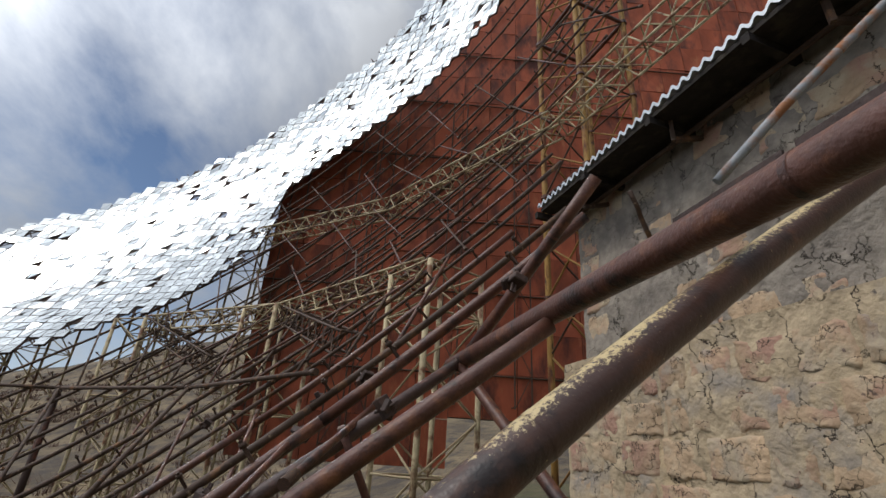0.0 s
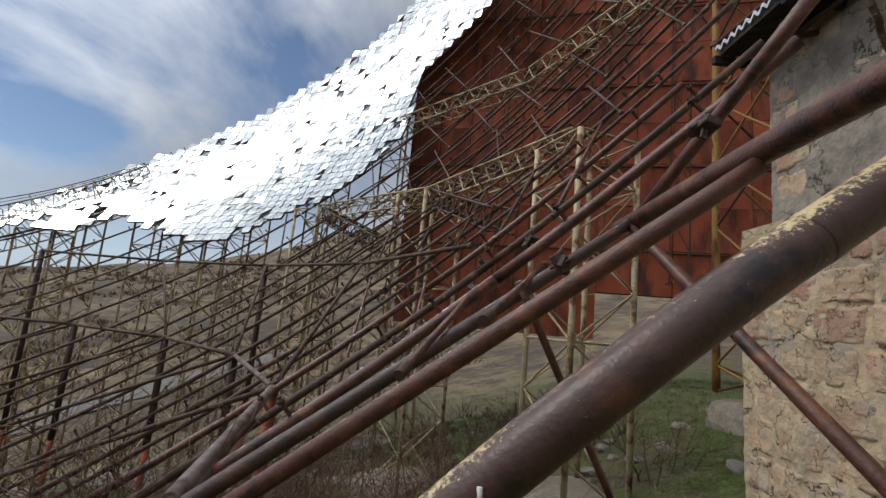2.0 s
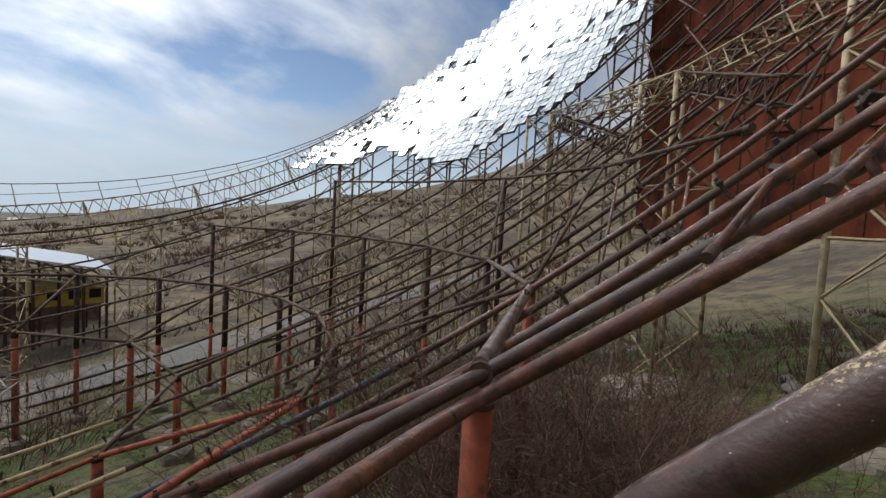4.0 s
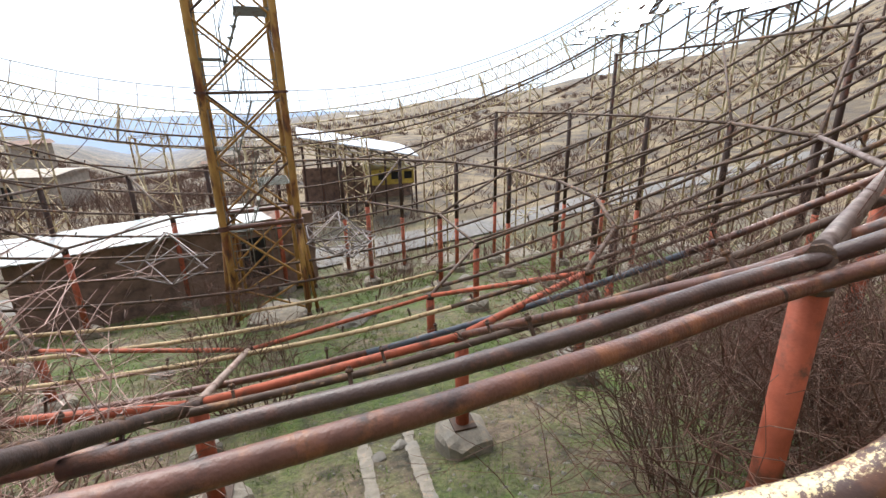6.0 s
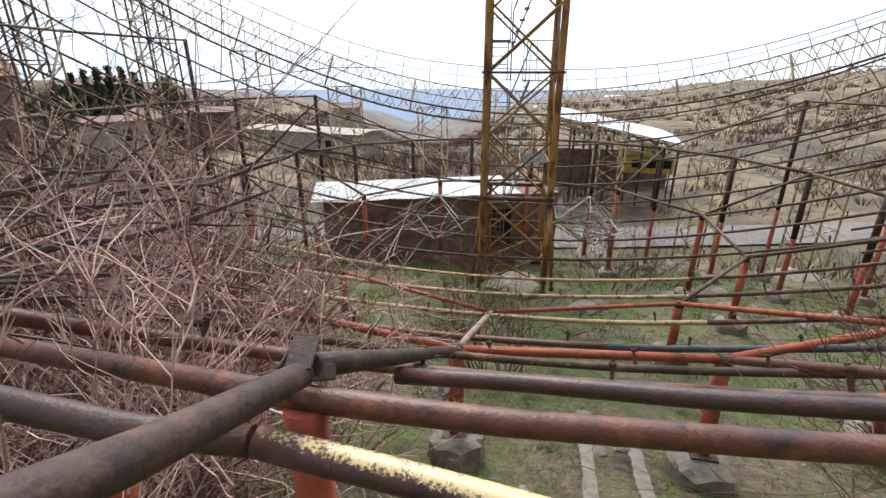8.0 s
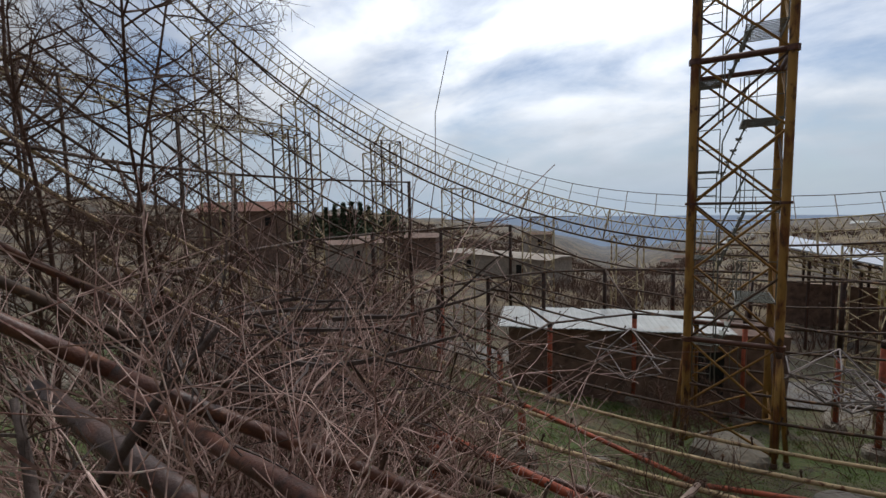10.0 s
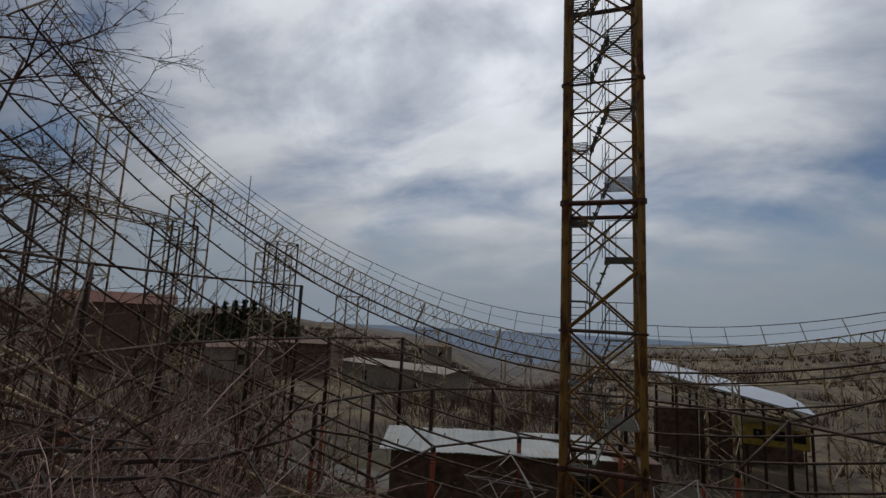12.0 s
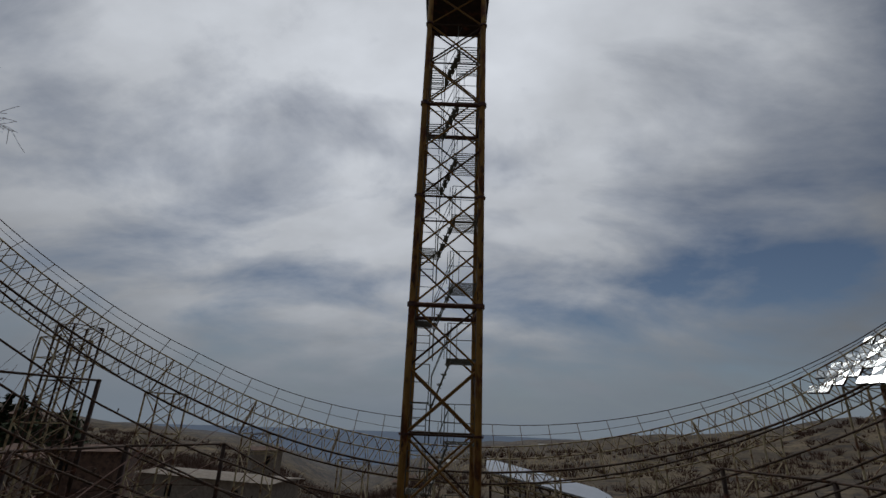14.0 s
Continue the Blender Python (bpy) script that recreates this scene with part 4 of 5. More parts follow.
# ---------------------------------------------------------------- red sheet wall
def sheet_wall():
    y = 18.0
    t = empty("wall_sheet", (0, y, 0), label="tall wall of overlapping rust-red steel sheets", category="wall", kind="structure")
    rnd = random.Random(4)
    w, h = 1.27, 1.62
    x = -6.75
    col = 0
    top = lambda q: 11.0 + (q + 6.6) * 1.42
    while x < 20:
        base = -0.35 if x < -0.3 else 1.35
        zt = min(top(x + w / 2), 30)
        z = base
        while z < zt:
            hh = min(h, zt - z)
            me = bpy.data.meshes.new("sheet")
            a, b, c, d = 0.012, w - 0.012, 0.012, hh - 0.012
            k = [rnd.uniform(-0.02, 0.02) for _ in range(5)]
            # a dished sheet with a folded edge
            vs = [(a, k[0], c), (b, k[1], c), (b, k[2], d), (a, k[3], d), ((a + b) / 2, 0.035 + k[4], (c + d) / 2),
                  (a, 0.09, c), (b, 0.09, c), (b, 0.09, d), (a, 0.09, d)]
            fs = [(0, 1, 4), (1, 2, 4), (2, 3, 4), (3, 0, 4), (1, 0, 5, 6), (2, 1, 6, 7), (3, 2, 7, 8), (0, 3, 8, 5)]
            me.from_pydata(vs, [], fs)
            me.materials.append(M_SHEET)
            ob = new("sheet", me)
            ob.parent = t
            ob.location = (x, rnd.uniform(-0.015, 0.015), z)
            z += h
        col += 1
        x += w
    bm = bmesh.new()
    v = [bm.verts.new(p) for p in ((-6.8, 0.1, -0.35), (-0.3, 0.1, -0.35), (-0.3, 0.1, 1.35), (20, 0.1, 1.35), (20, 0.1, 30), (6.8, 0.1, 30), (-6.8, 0.1, 10.8))]
    f = bm.faces.new(v)
    r = bmesh.ops.extrude_face_region(bm, geom=[f])
    for q in r["geom"]:
        if isinstance(q, bmesh.types.BMVert):
            q.co.y += 0.3
    bmesh.ops.recalc_face_normals(bm, faces=bm.faces[:])
    part("backing", bm, M_DARK, t)
    for z in (2.9, 6.1, 9.3, 12.5, 15.7, 18.9):
        x0 = max(-6.7, (z - 11.0) / 1.42 - 6.6)
        bar("rail", (x0, -0.05, z), (13.5, -0.05, z), 0.035, M_OLIVE, t)
    # lattice columns tied to the face of the wall
    for x, y in ((-6.2, -0.5), (-3.4, -1.1), (-2.7, -0.4), (0.4, -0.9), (3.2, -0.6)):
        z0, z1 = (0.1 if x < -0.3 else 1.7), min(top(x) - 0.4, 15.0)
        n = int((z1 - z0) / 1.15)
        for e in (0, 0.62):
            bar("column_leg", (x + e, y, z0), (x + e, y, z1), 0.03, M_OLIVE, t)
            bar("column_foot", (x + e, y, z0 + 0.1), (x + e, 0, z0 + 0.1), 0.025, M_OLIVE, t)
        for i in range(n):
            a, b = z0 + (z1 - z0) * i / n, z0 + (z1 - z0) * (i + 1) / n
            bar("column_brace", (x + 0.62 * (i % 2), y, a), (x + 0.62 * ((i + 1) % 2), y, b), 0.018, M_OLIVE, t)


sheet_wall()


# ---------------------------------------------------------------- stone building
def stone_building():
    ang = math.atan2(-0.957, 0.29)
    t = empty("stone_building", (1.83, 6.5, -2.6), label="rough stone block building, smeared with grey mortar, under a corrugated roof", category="building")
    t.rotation_euler = (0, 0, ang)
    # local x runs along the wall towards the camera, local y away from the bowl's inside
    rnd = random.Random(11)
    top = 5.85

    def grid(x0, x1, z0, z1, y, step, amp, seed):
        bm = bmesh.new()
        nx, nz = max(2, int((x1 - x0) / step)), max(2, int((z1 - z0) / step))
        vs = [[bm.verts.new((x0 + (x1 - x0) * i / nx, y - amp * noise.fractal(Vector((i * step * 2.2 + seed, j * step * 2.2, seed)), 1.0, 2.0, 4), z0 + (z1 - z0) * j / nz))
               for i in range(nx + 1)] for j in range(nz + 1)]
        for j in range(nz):
            for i in range(nx):
                bm.faces.new((vs[j][i], vs[j][i + 1], vs[j + 1][i + 1], vs[j + 1][i]))
        back = [bm.verts.new((x, y + 0.6, z)) for x, z in ((x0, z0), (x1, z0), (x1, z1), (x0, z1))]
        edge = [[vs[0][i] for i in range(nx + 1)], [vs[j][nx] for j in range(nz + 1)], [vs[nz][i] for i in range(nx, -1, -1)], [vs[j][0] for j in range(nz, -1, -1)]]
        for k, e in enumerate(edge):
            bm.faces.new([*e[::-1], back[k], back[(k + 1) % 4]])
        bm.faces.new(back)
        bmesh.ops.recalc_face_normals(bm, faces=bm.faces[:])
        return bm
    part("wall", grid(0.42, 7.5, 3.8, top, 0.0, 0.05, 0.03, 3.0), M_RENDER, t, "wall smeared with cracked grey mortar")
    part("wall", grid(0.0, 7.5, -0.8, 3.8, -0.05, 0.05, 0.035, 8.0), M_MORTAR, t, "lower wall smeared with cracked mortar")
    bm = bmesh.new()
    box(bm, (0.42, 0.62, -0.8), (7.5, 5.5, top - 0.02))
    part("core", bm, M_MORTAR, t)
    # the stones: uneven faces that rise through the mortar
    z = -0.2
    row = 0
    while z < top - 0.25:
        hh = rnd.uniform(0.33, 0.42)
        lower = z < 3.6
        x = (0.02 if lower else 0.45) + rnd.uniform(-0.02, 0.02)
        while x < 6.2:
            ww = rnd.uniform(0.34, 0.62)
            if not lower and rnd.random() < 0.6:
                x += ww
                continue
            y0 = -0.05 if lower else 0.0
            n = 13
            verts, faces = [], []
            proud = rnd.uniform(-0.012, 0.014)
            sd = rnd.uniform(0, 50)
            for j in range(n + 1):
                for i in range(n + 1):
                    u, v = i / n, j / n
                    edge = max(abs(u - 0.5), abs(v - 0.5)) * 2
                    px = x + 0.005 + (ww - 0.01) * u + 0.03 * noise.fractal(Vector((v * 3.5, sd, 1)), 1.0, 2.0, 3)
                    pz = z + 0.005 + (hh - 0.01) * v + 0.03 * noise.fractal(Vector((u * 3.5, sd, 5)), 1.0, 2.0, 3)
                    py = y0 - proud - 0.018 * noise.fractal(Vector((u * 2.5 + sd, v * 2.5, 2)), 1.0, 2.0, 3) + 0.05 * max(0, edge - 0.95) * 20
                    verts.append((px - x, py, pz - z))
            for j in range(n):
                for i in range(n):
                    a = j * (n + 1) + i
                    faces.append((a, a + 1, a + n + 2, a + n + 1))
            me = bpy.data.meshes.new("stone")
            me.from_pydata(verts, [], faces)
            me.materials.append(M_TUFF)
            for p in me.polygons:
                p.use_smooth = True
            ob = new("stone", me)
            ob.parent = t
            ob.location = (x, 0, z)
            x += ww + 0.004
        z += hh + 0.01
        row += 1
    # roof: corrugated sheet over the eave, dark boards below
    bm = bmesh.new()
    last = None
    for i in range(0, 321):
        x = 0.3 + i * 0.025
        q = 0.026 * math.sin(i * 2 * math.pi / 5.0)
        row = [bm.verts.new((x, yy, top + 0.1 + zz + q)) for yy, zz in ((-0.56, -0.02), (0.5, 0.12), (3.0, 0.45), (5.8, 0.1))]
        if last:
            for k in range(3):
                bm.faces.new((last[k], row[k], row[k + 1], last[k + 1]))
        last = row
    rf = smooth(part("roof", bm, M_GALV, t, "corrugated metal roof sheet"))
    sol = rf.modifiers.new("thick", "SOLIDIFY")
    sol.thickness = 0.006
    bm = bmesh.new()
    last = None
    for i in range(0, 641):
        x = 0.3 + i * 0.0125
        q = 0.028 * math.sin(i * math.pi / 5.0)
        row = [bm.verts.new((x, -0.575, top + 0.1 + q + dz)) for dz in (-0.045, 0.0)]
        if last:
            bm.faces.new((last[0], row[0], row[1], last[1]))
        last = row
    ee = part("eave_edge", bm, M_GALV, t, "bare bright corrugated sheet edge")
    sol = ee.modifiers.new("thick", "SOLIDIFY")
    sol.thickness = 0.012
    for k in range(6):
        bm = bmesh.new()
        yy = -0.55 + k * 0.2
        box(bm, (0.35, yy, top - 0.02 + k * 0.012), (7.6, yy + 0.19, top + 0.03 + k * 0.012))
        part("soffit_board", bm, M_DARKWOOD, t, "near-black eave board")
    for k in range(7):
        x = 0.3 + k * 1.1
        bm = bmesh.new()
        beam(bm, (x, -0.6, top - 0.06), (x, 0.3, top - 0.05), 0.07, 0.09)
        part("rafter", bm, M_DARKWOOD, t)
    bar("gutter_rail", (-0.2, -0.12, top - 0.1), (7.2, -0.16, top - 0.1), 0.03, M_OLIVE, t)
    for k in range(3):
        x = 1.1 + 1.5 * k
        bm = bmesh.new()
        beam(bm, (x, 0, top - 0.15), (x - 0.05, -0.35, top - 0.25), 0.04, 0.05)
        beam(bm, (x - 0.05, -0.35, top - 0.27), (x - 0.05, -0.35, top + 0.02), 0.04, 0.05)
        part("bracket", bm, M_OLIVE, t, "bent steel bracket")


# near-black tone with faint brown variation for eave boards and rafters
M_DARKWOOD = material("near_black_wood", (0.025, 0.02, 0.018), 0.85, 0.0, [((0.05, 0.04, 0.03), 6, 0.5, 0.65)], 8, 0.3, 40)
stone_building()


# ---------------------------------------------------------------- heavy pipes round the hole in the bowl
def run(name, pts, r, mat, label, seg=20, group="", bend=0.12):
    """A heavy pipe through the points, with rounded bends and weld seams."""
    pts = [Vector(p) for p in pts]
    line = [pts[0]]
    for a, b, c in zip(pts, pts[1:], pts[2:]):
        k = min(bend, (b - a).length * 0.4, (c - b).length * 0.4)
        p, q = b + (a - b).normalized() * k, b + (c - b).normalized() * k
        for i in range(6):
            t = i / 5
            line.append(p * (1 - t) ** 2 + b * 2 * t * (1 - t) + q * t * t)
    line.append(pts[-1])
    fine = [line[0]]
    for a, b in zip(line, line[1:]):
        n = max(1, int((b - a).length / 0.25))
        fine += [a.lerp(b, (i + 1) / n) for i in range(n)]
    o = Vector(pts[0])
    t = empty(name, o, label=label, category="pipe", group=group)
    bm = bmesh.new()
    tube(bm, [p - o for p in fine], r, seg)
    part("pipe_wall", bm, mat, t)
    for p, q in zip(pts, pts[1:]):
        d = (q - p).normalized()
        m = p.lerp(q, 0.42) - o
        bm = bmesh.new()
        tube(bm, [m - d * 0.012, m - d * 0.004, m + d * 0.004, m + d * 0.012], r * 1.025, seg, caps=False)
        part("weld_seam", bm, mat, t)
    return t


A = HEAD + Vector((0, 0, -0.04))
NN = ELBOW
M_ROOFWHITE = material("dried_white_smear", (0.6, 0.6, 0.58), 0.8, 0.0, (), 9, 0.2, 60, 0.15)
M_DKPIPE = material("blackened_brown_pipe", (0.06, 0.033, 0.026), 0.4, 0.0, [((0.13, 0.055, 0.035), 6, 0.54, 0.68), ((0.13, 0.11, 0.1), 45, 0.66, 0.71)], 11, 0.25, 60, spec=0.4)
BIG = [(-1.33, -1.4, -1.36), (-1.342, -0.814, -1.418), (-1.272, -0.267, -1.41), (-1.16, 0.2, -1.37), (-1.031, 0.565, -1.32),
       (-0.92, 0.83, -1.2), (-0.829, 1.05, -0.924), (-0.387, 1.13, -0.461), (0.0, 1.22, -0.116), (0.4, 1.366, 0.191), (0.9, 1.544, 0.56), (1.6, 1.727, 1.056), (2.9, 2.05, 1.95)]
run("ring_pipe", [(-1.061, -3.596, -1.038), (-1.153, -2.6, -1.187), (-1.266, -1.786, -1.34), (-1.325, -1.42, -1.358)], 0.05, M_DKPIPE, "thick weathered dark pipe under the brambles", 24, bend=0.25)
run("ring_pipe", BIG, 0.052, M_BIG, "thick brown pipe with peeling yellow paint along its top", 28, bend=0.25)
run("ring_pipe", [(-1.75, -4.6, -1.5), (-1.568, -2.015, -1.364), (-1.5, -1.3, -1.314), (-1.59, -0.67, -1.365), (-1.72, 0.2, -1.392), (-1.83, 1.0, -1.385), (-1.935, 1.7, -1.356), (-2.0, 2.3, -1.338), (0.53, 2.52, 0.6)], 0.046, M_BROWN,
    "long dark brown steel pipe polished by wear", 20, "heavy pipes of the bowl")
run("ring_pipe", [(-2.38, -1.31, -1.84), (-2.34, -0.67, -1.75), (-2.26, 0.2, -1.64), (-2.19, 1.0, -1.51), (-2.13, 1.7, -1.357), NN, (0.228, 3.954, 0.679)], 0.046, M_DKPIPE,
    "dark brown steel pipe bent at the post head", 20, "heavy pipes of the bowl")
run("ring_pipe", [(0.15, 4.25, 0.68), (0.745, 1.656, 0.667), (0.86, 0.5, 0.57), (1.0, -1.2, 0.5)], 0.064, M_BROWN, "stout rusty pipe running level past the stone wall", 24, "heavy pipes of the bowl")
run("ring_pipe", [(0.228, 3.954, 0.679), (0.607, 3.453, 1.217), (1.0, 2.93, 1.78)], 0.045, M_BROWN, "dark brown steel pipe branching up to the eave", 16, "heavy pipes of the bowl")
M_OLD = material("blackened_weathered_steel", (0.06, 0.04, 0.034), 0.6, 0.0, [((0.12, 0.07, 0.052), 8, 0.5, 0.66)], 14, 0.3, 60)
run("arm_pipe", [A + Vector((0, 0, 0.06)), (-0.87, -1.24, -0.92), (-0.2, -1.15, -0.57)], 0.044, M_OLD, "dark weathered steel arm welded to the post head", 20)
run("arm_pipe", [A + Vector((-0.05, 0, 0.06)), (-2.7, -1.33, -1.92), level(Z1, 0)], 0.046, M_OLD, "dark weathered steel arm between two posts", 18)
run("arm_pipe", [NN + Vector((0, 0, 0.06)), level(Z2, 36)], 0.05, M_GREY, "grey worn steel arm between two posts", 18)
run("arm_pipe", [level(Z1, 18), NN + Vector((-0.1, 0, -0.05))], 0.045, M_BROWN, "brown steel arm between two posts", 16)

bm = bmesh.new()
tube(bm, [(-0.385, 1.078, -0.452), (-0.383, 1.076, -0.472), (-0.384, 1.08, -0.488)], 0.0048, 8, 0.003)
tagged(part("bird_dropping", bm, M_ROOFWHITE), "dried white bird dropping on the thick pipe", "dropping")

# welded angle irons on the pipe by the wall
def angle_iron(name, a, b, s, mat, label, up=(0, 0, 1)):
    a, b = Vector(a), Vector(b)
    t = empty(name, a, label=label, category="angle iron")
    for k, (w, h, off) in enumerate(((s, 0.008, (0, 0, 0)), (0.008, s, (0, 0, s / 2)))):
        bm = bmesh.new()
        beam(bm, Vector(off), b - a + Vector(off), w, h, up)
        part("flange", bm, mat, t)
    return t


angle_iron("angle_iron", (0.765, 1.7, 0.735), (0.815, 1.24, 0.7), 0.045, M_OLD, "rusty steel channel welded along the pipe")
angle_iron("angle_iron", (0.82, 1.2, 0.7), (0.85, 0.86, 0.67), 0.045, M_OLD, "torn rusty steel channel welded along the pipe")
run("strut", [(0.2, 3.9, 0.62), (1.08, 2.48, -0.82)], 0.04, M_BROWN, "flat dark brown strut leaning down to the wall foot", 8)
run("strut", [(-0.55, 3.3, 0.1), (0.12, 3.9, -1.3)], 0.026, M_BROWN, "thin dark brown strut sloping down", 8)
run("bent_hook", [(1.40, 3.30, 1.93), (1.48, 3.36, 1.82), (1.52, 3.42, 1.78), (1.62, 3.46, 1.55)], 0.02, M_OLIVE, "bent rusty steel hook beside the wall", 8, bend=0.02)
M_BLUEP = material("faded_blue_pipe", (0.3, 0.31, 0.32), 0.6, 0.0, [((0.3, 0.13, 0.06), 4, 0.46, 0.58)], 8, 0.15, 50)
run("thin_pipe", [(1.62, 2.62, 1.6), (2.0, 2.42, 2.05), (2.75, 2.1, 2.85)], 0.03, M_BLUEP, "faded blue and rust pipe rising to the eave", 12)
for k, (p, q) in enumerate((((-0.62, 2.55, -0.16), (-0.42, 3.95, 0.3)), ((-1.0, 2.5, -0.45), (-0.95, 3.9, 0.05)), ((-1.75, 4.75, -0.7), (-2.15, 6.6, 0.35)), ((-2.6, 5.1, -1.1), (-3.6, 8.0, 0.45)), ((-4.9, 8.2, -1.0), (-5.6, 10.6, 0.6)))):
    link("tie_bar", p, q, 0.022, M_BROWN, "short dark flat bar clamped across the pipes", "tie bars across the pipes")


def clamp(p, seed):
    rnd = random.Random(seed)
    t = empty("pipe_clamp", p, label="dark bolted clamp knotted round crossing pipes", category="clamp", group="clamps on the pipes")
    t.rotation_euler = (rnd.uniform(0, 1), rnd.uniform(0, 1), rnd.uniform(0, 3))
    for k in range(3):
        bm = bmesh.new()
        box(bm, (-0.06 + 0.02 * k, -0.045, -0.02 + 0.03 * k), (0.07, 0.05 - 0.01 * k, 0.03 + 0.02 * k), pose(0, 0, 0, 20 * k, 30 * k, 40 * k), 0.006)
        part("clamp_plate", bm, M_OLD, t)
    for k in range(2):
        bar("bolt", (0, 0.02 * k, -0.09), (0.02, 0.02 * k, 0.1), 0.01, M_OLD, t)


for k, p in enumerate([(-1.85, 4.76, -0.45), (-0.54, 4.2, 0.52), (-0.3, 3.2, 0.22), (-0.95, 3.98, 0.06), (-1.6, 4.17, -0.4), (-2.9, 7.0, 0.2), (-3.7, 5.66, -1.15), (0.46, 3.0, 1.0), (-1.13, 5.25, 0.45)]):
    clamp(p, k)

# bracket plates on the head of the near post
t = empty("post_bracket", A + Vector((0, 0, 0.02)), label="cut steel plates welded on the head of the post", category="bracket")
for k, (lo, hi, m) in enumerate((((-0.075, -0.045, -0.02), (0.05, 0.045, -0.01), pose(-0.01, 0, 0.115, 0, 24, 10)), ((-0.07, -0.004, -0.08), (0.05, 0.004, 0.06), pose(0, -0.05, 0.04, 6, 0, 10)),
                                ((-0.04, -0.04, -0.01), (0.04, 0.04, 0.0), pose(-0.06, 0.05, 0.03, 0, 40, 20)))):
    bm = bmesh.new()
    box(bm, lo, hi, m, 0.003)
    part("plate", bm, M_OLD, t)

post(Vector((-1.73, -2.62, -1.98)), 0.09, 1.0)

# ---------------------------------------------------------------- hut, shelter and far houses


def hut():
    t = empty("low_hut", (-16.5, -8.9, -7.5), label="low brown rubble hut under a pale sheet metal roof", category="hut")
    t.rotation_euler = (0, 0, 23.6 * DEG)
    bm = bmesh.new()
    box(bm, (-2.4, -0.2, -0.6), (0, 9.6, 2.5))
    bmesh.ops.subdivide_edges(bm, edges=bm.edges[:], cuts=9, use_grid_fill=True)
    for v in bm.verts:
        v.co += noise.noise_vector(v.co * 1.3) * 0.05
    part("wall", bm, M_BUILD, t)
    bm = bmesh.new()
    n = 120
    last = None
    for i in range(n + 1):
        y = -0.6 + 8.4 * i / n
        q = 0.012 * math.sin(i * 2.1) + 0.05 * noise.noise(Vector((i * 0.08, 0, 0)))
        row = [bm.verts.new((x, y, z + q)) for x, z in ((0.35, 2.6), (-1.2, 2.66), (-2.6, 2.74))]
        if last:
            for k in range(2):
                bm.faces.new((last[k], last[k + 1], row[k + 1], row[k]))
        last = row
    rf = part("roof", bm, M_ROOFW, t, "pale weathered sheet roof")
    s = rf.modifiers.new("thick", "SOLIDIFY")
    s.thickness = 0.03
    bm = bmesh.new()
    box(bm, (-0.05, 6.6, 0.3), (0.09, 7.5, 1.9))
    part("door_opening", bm, M_BLACK, t, "dark doorway")


M_ROOFW = material("pale_sheet_roof", (0.45, 0.46, 0.45), 0.6, 0.1, [((0.4, 0.36, 0.32), 1.5, 0.55, 0.7)], 2, 0.05, 20, 0.1)
hut()


def shelter():
    t = empty("open_shelter", (-38, 6, -8.8), label="open steel shelter with a curved white metal roof", category="shelter")
    bm = bmesh.new()
    last = None
    for i in range(25):
        f = i / 24
        y = -6.5 + 8.6 * f
        z = 5.85 - 1.75 * f
        row = [bm.verts.new((x, y, z + dz)) for x, dz in ((3.2, -0.1), (0, 0.18), (-4.5, 0.1))]
        if last:
            for k in range(2):
                bm.faces.new((last[k], last[k + 1], row[k + 1], row[k]))
        last = row
    rf = part("roof", bm, M_ROOFB, t, "smooth white metal roof")
    s = rf.modifiers.new("thick", "SOLIDIFY")
    s.thickness = 0.08
    for i in range(8):
        y = -6.2 + 1.16 * i
        z = 5.5 - 1.75 * ((y + 6.5) / 8.6)
        for x in (2.9, -4.0):
            bar("post", (x, y, -0.5), (x, y, z - 0.2), 0.09, M_DARK, t)
        bar("rafter", (3.0, y, z - 0.3), (-4.2, y, z - 0.1), 0.07, M_OLIVE, t)
    for x in (3.0, -0.5):
        pts = []
        for i in range(15):
            y = -6.2 + 8.1 * i / 14
            pts.append(Vector((x, y, 5.3 - 1.75 * ((y + 6.5) / 8.6))))
        pipe("edge_beam", pts, 0.06, M_PALE, t, seg=6)
        pipe("edge_beam", [p - Vector((0, 0, 0.6)) for p in pts], 0.05, M_PALE, t, seg=6)
        for a, b in zip(pts, pts[1:]):
            bar("web", a, b - Vector((0, 0, 0.6)), 0.03, M_PALE, t, 5)
    bm = bmesh.new()
    box(bm, (-1.5, -1.4, 1.9), (2.5, 1.9, 3.1), None, 0.05)
    cabin = part("cabin", bm, M_YELLOWP, t, "yellow painted cabin under the roof")
    for y in (-0.9, 0.1, 1.1):
        bm = bmesh.new()
        box(bm, (2.48, y, 2.3), (2.53, y + 0.6, 2.85))
        part("window", bm, M_BLACK, cabin)
    for y in (-1.2, 1.7):
        for x in (-1.2, 2.3):
            bar("stilt", (x, y, -0.5), (x, y, 1.92), 0.06, M_DARK, t)
    bm = bmesh.new()
    box(bm, (-4.2, -6.4, -0.4), (-3.9, 3.0, 2.6))
    part("back_wall", bm, M_BUILD, t)


M_ROOFB = material("white_metal_roof", (0.5, 0.53, 0.58), 0.4, 0.2, (), 1, 0.03, 10, 0.08)
M_YELLOWP = material("yellow_painted_sheet", (0.42, 0.3, 0.06), 0.6, 0.0, [((0.2, 0.13, 0.05), 1.5, 0.52, 0.66)], 2, 0.05)
shelter()


def at_far(yaw, el, d):
    """A place in a direction, d metres off on the plan."""
    return Vector((-math.sin(yaw * DEG) * d - 0.4, math.cos(yaw * DEG) * d - 0.3, math.tan(el * DEG) * d - 0.2))


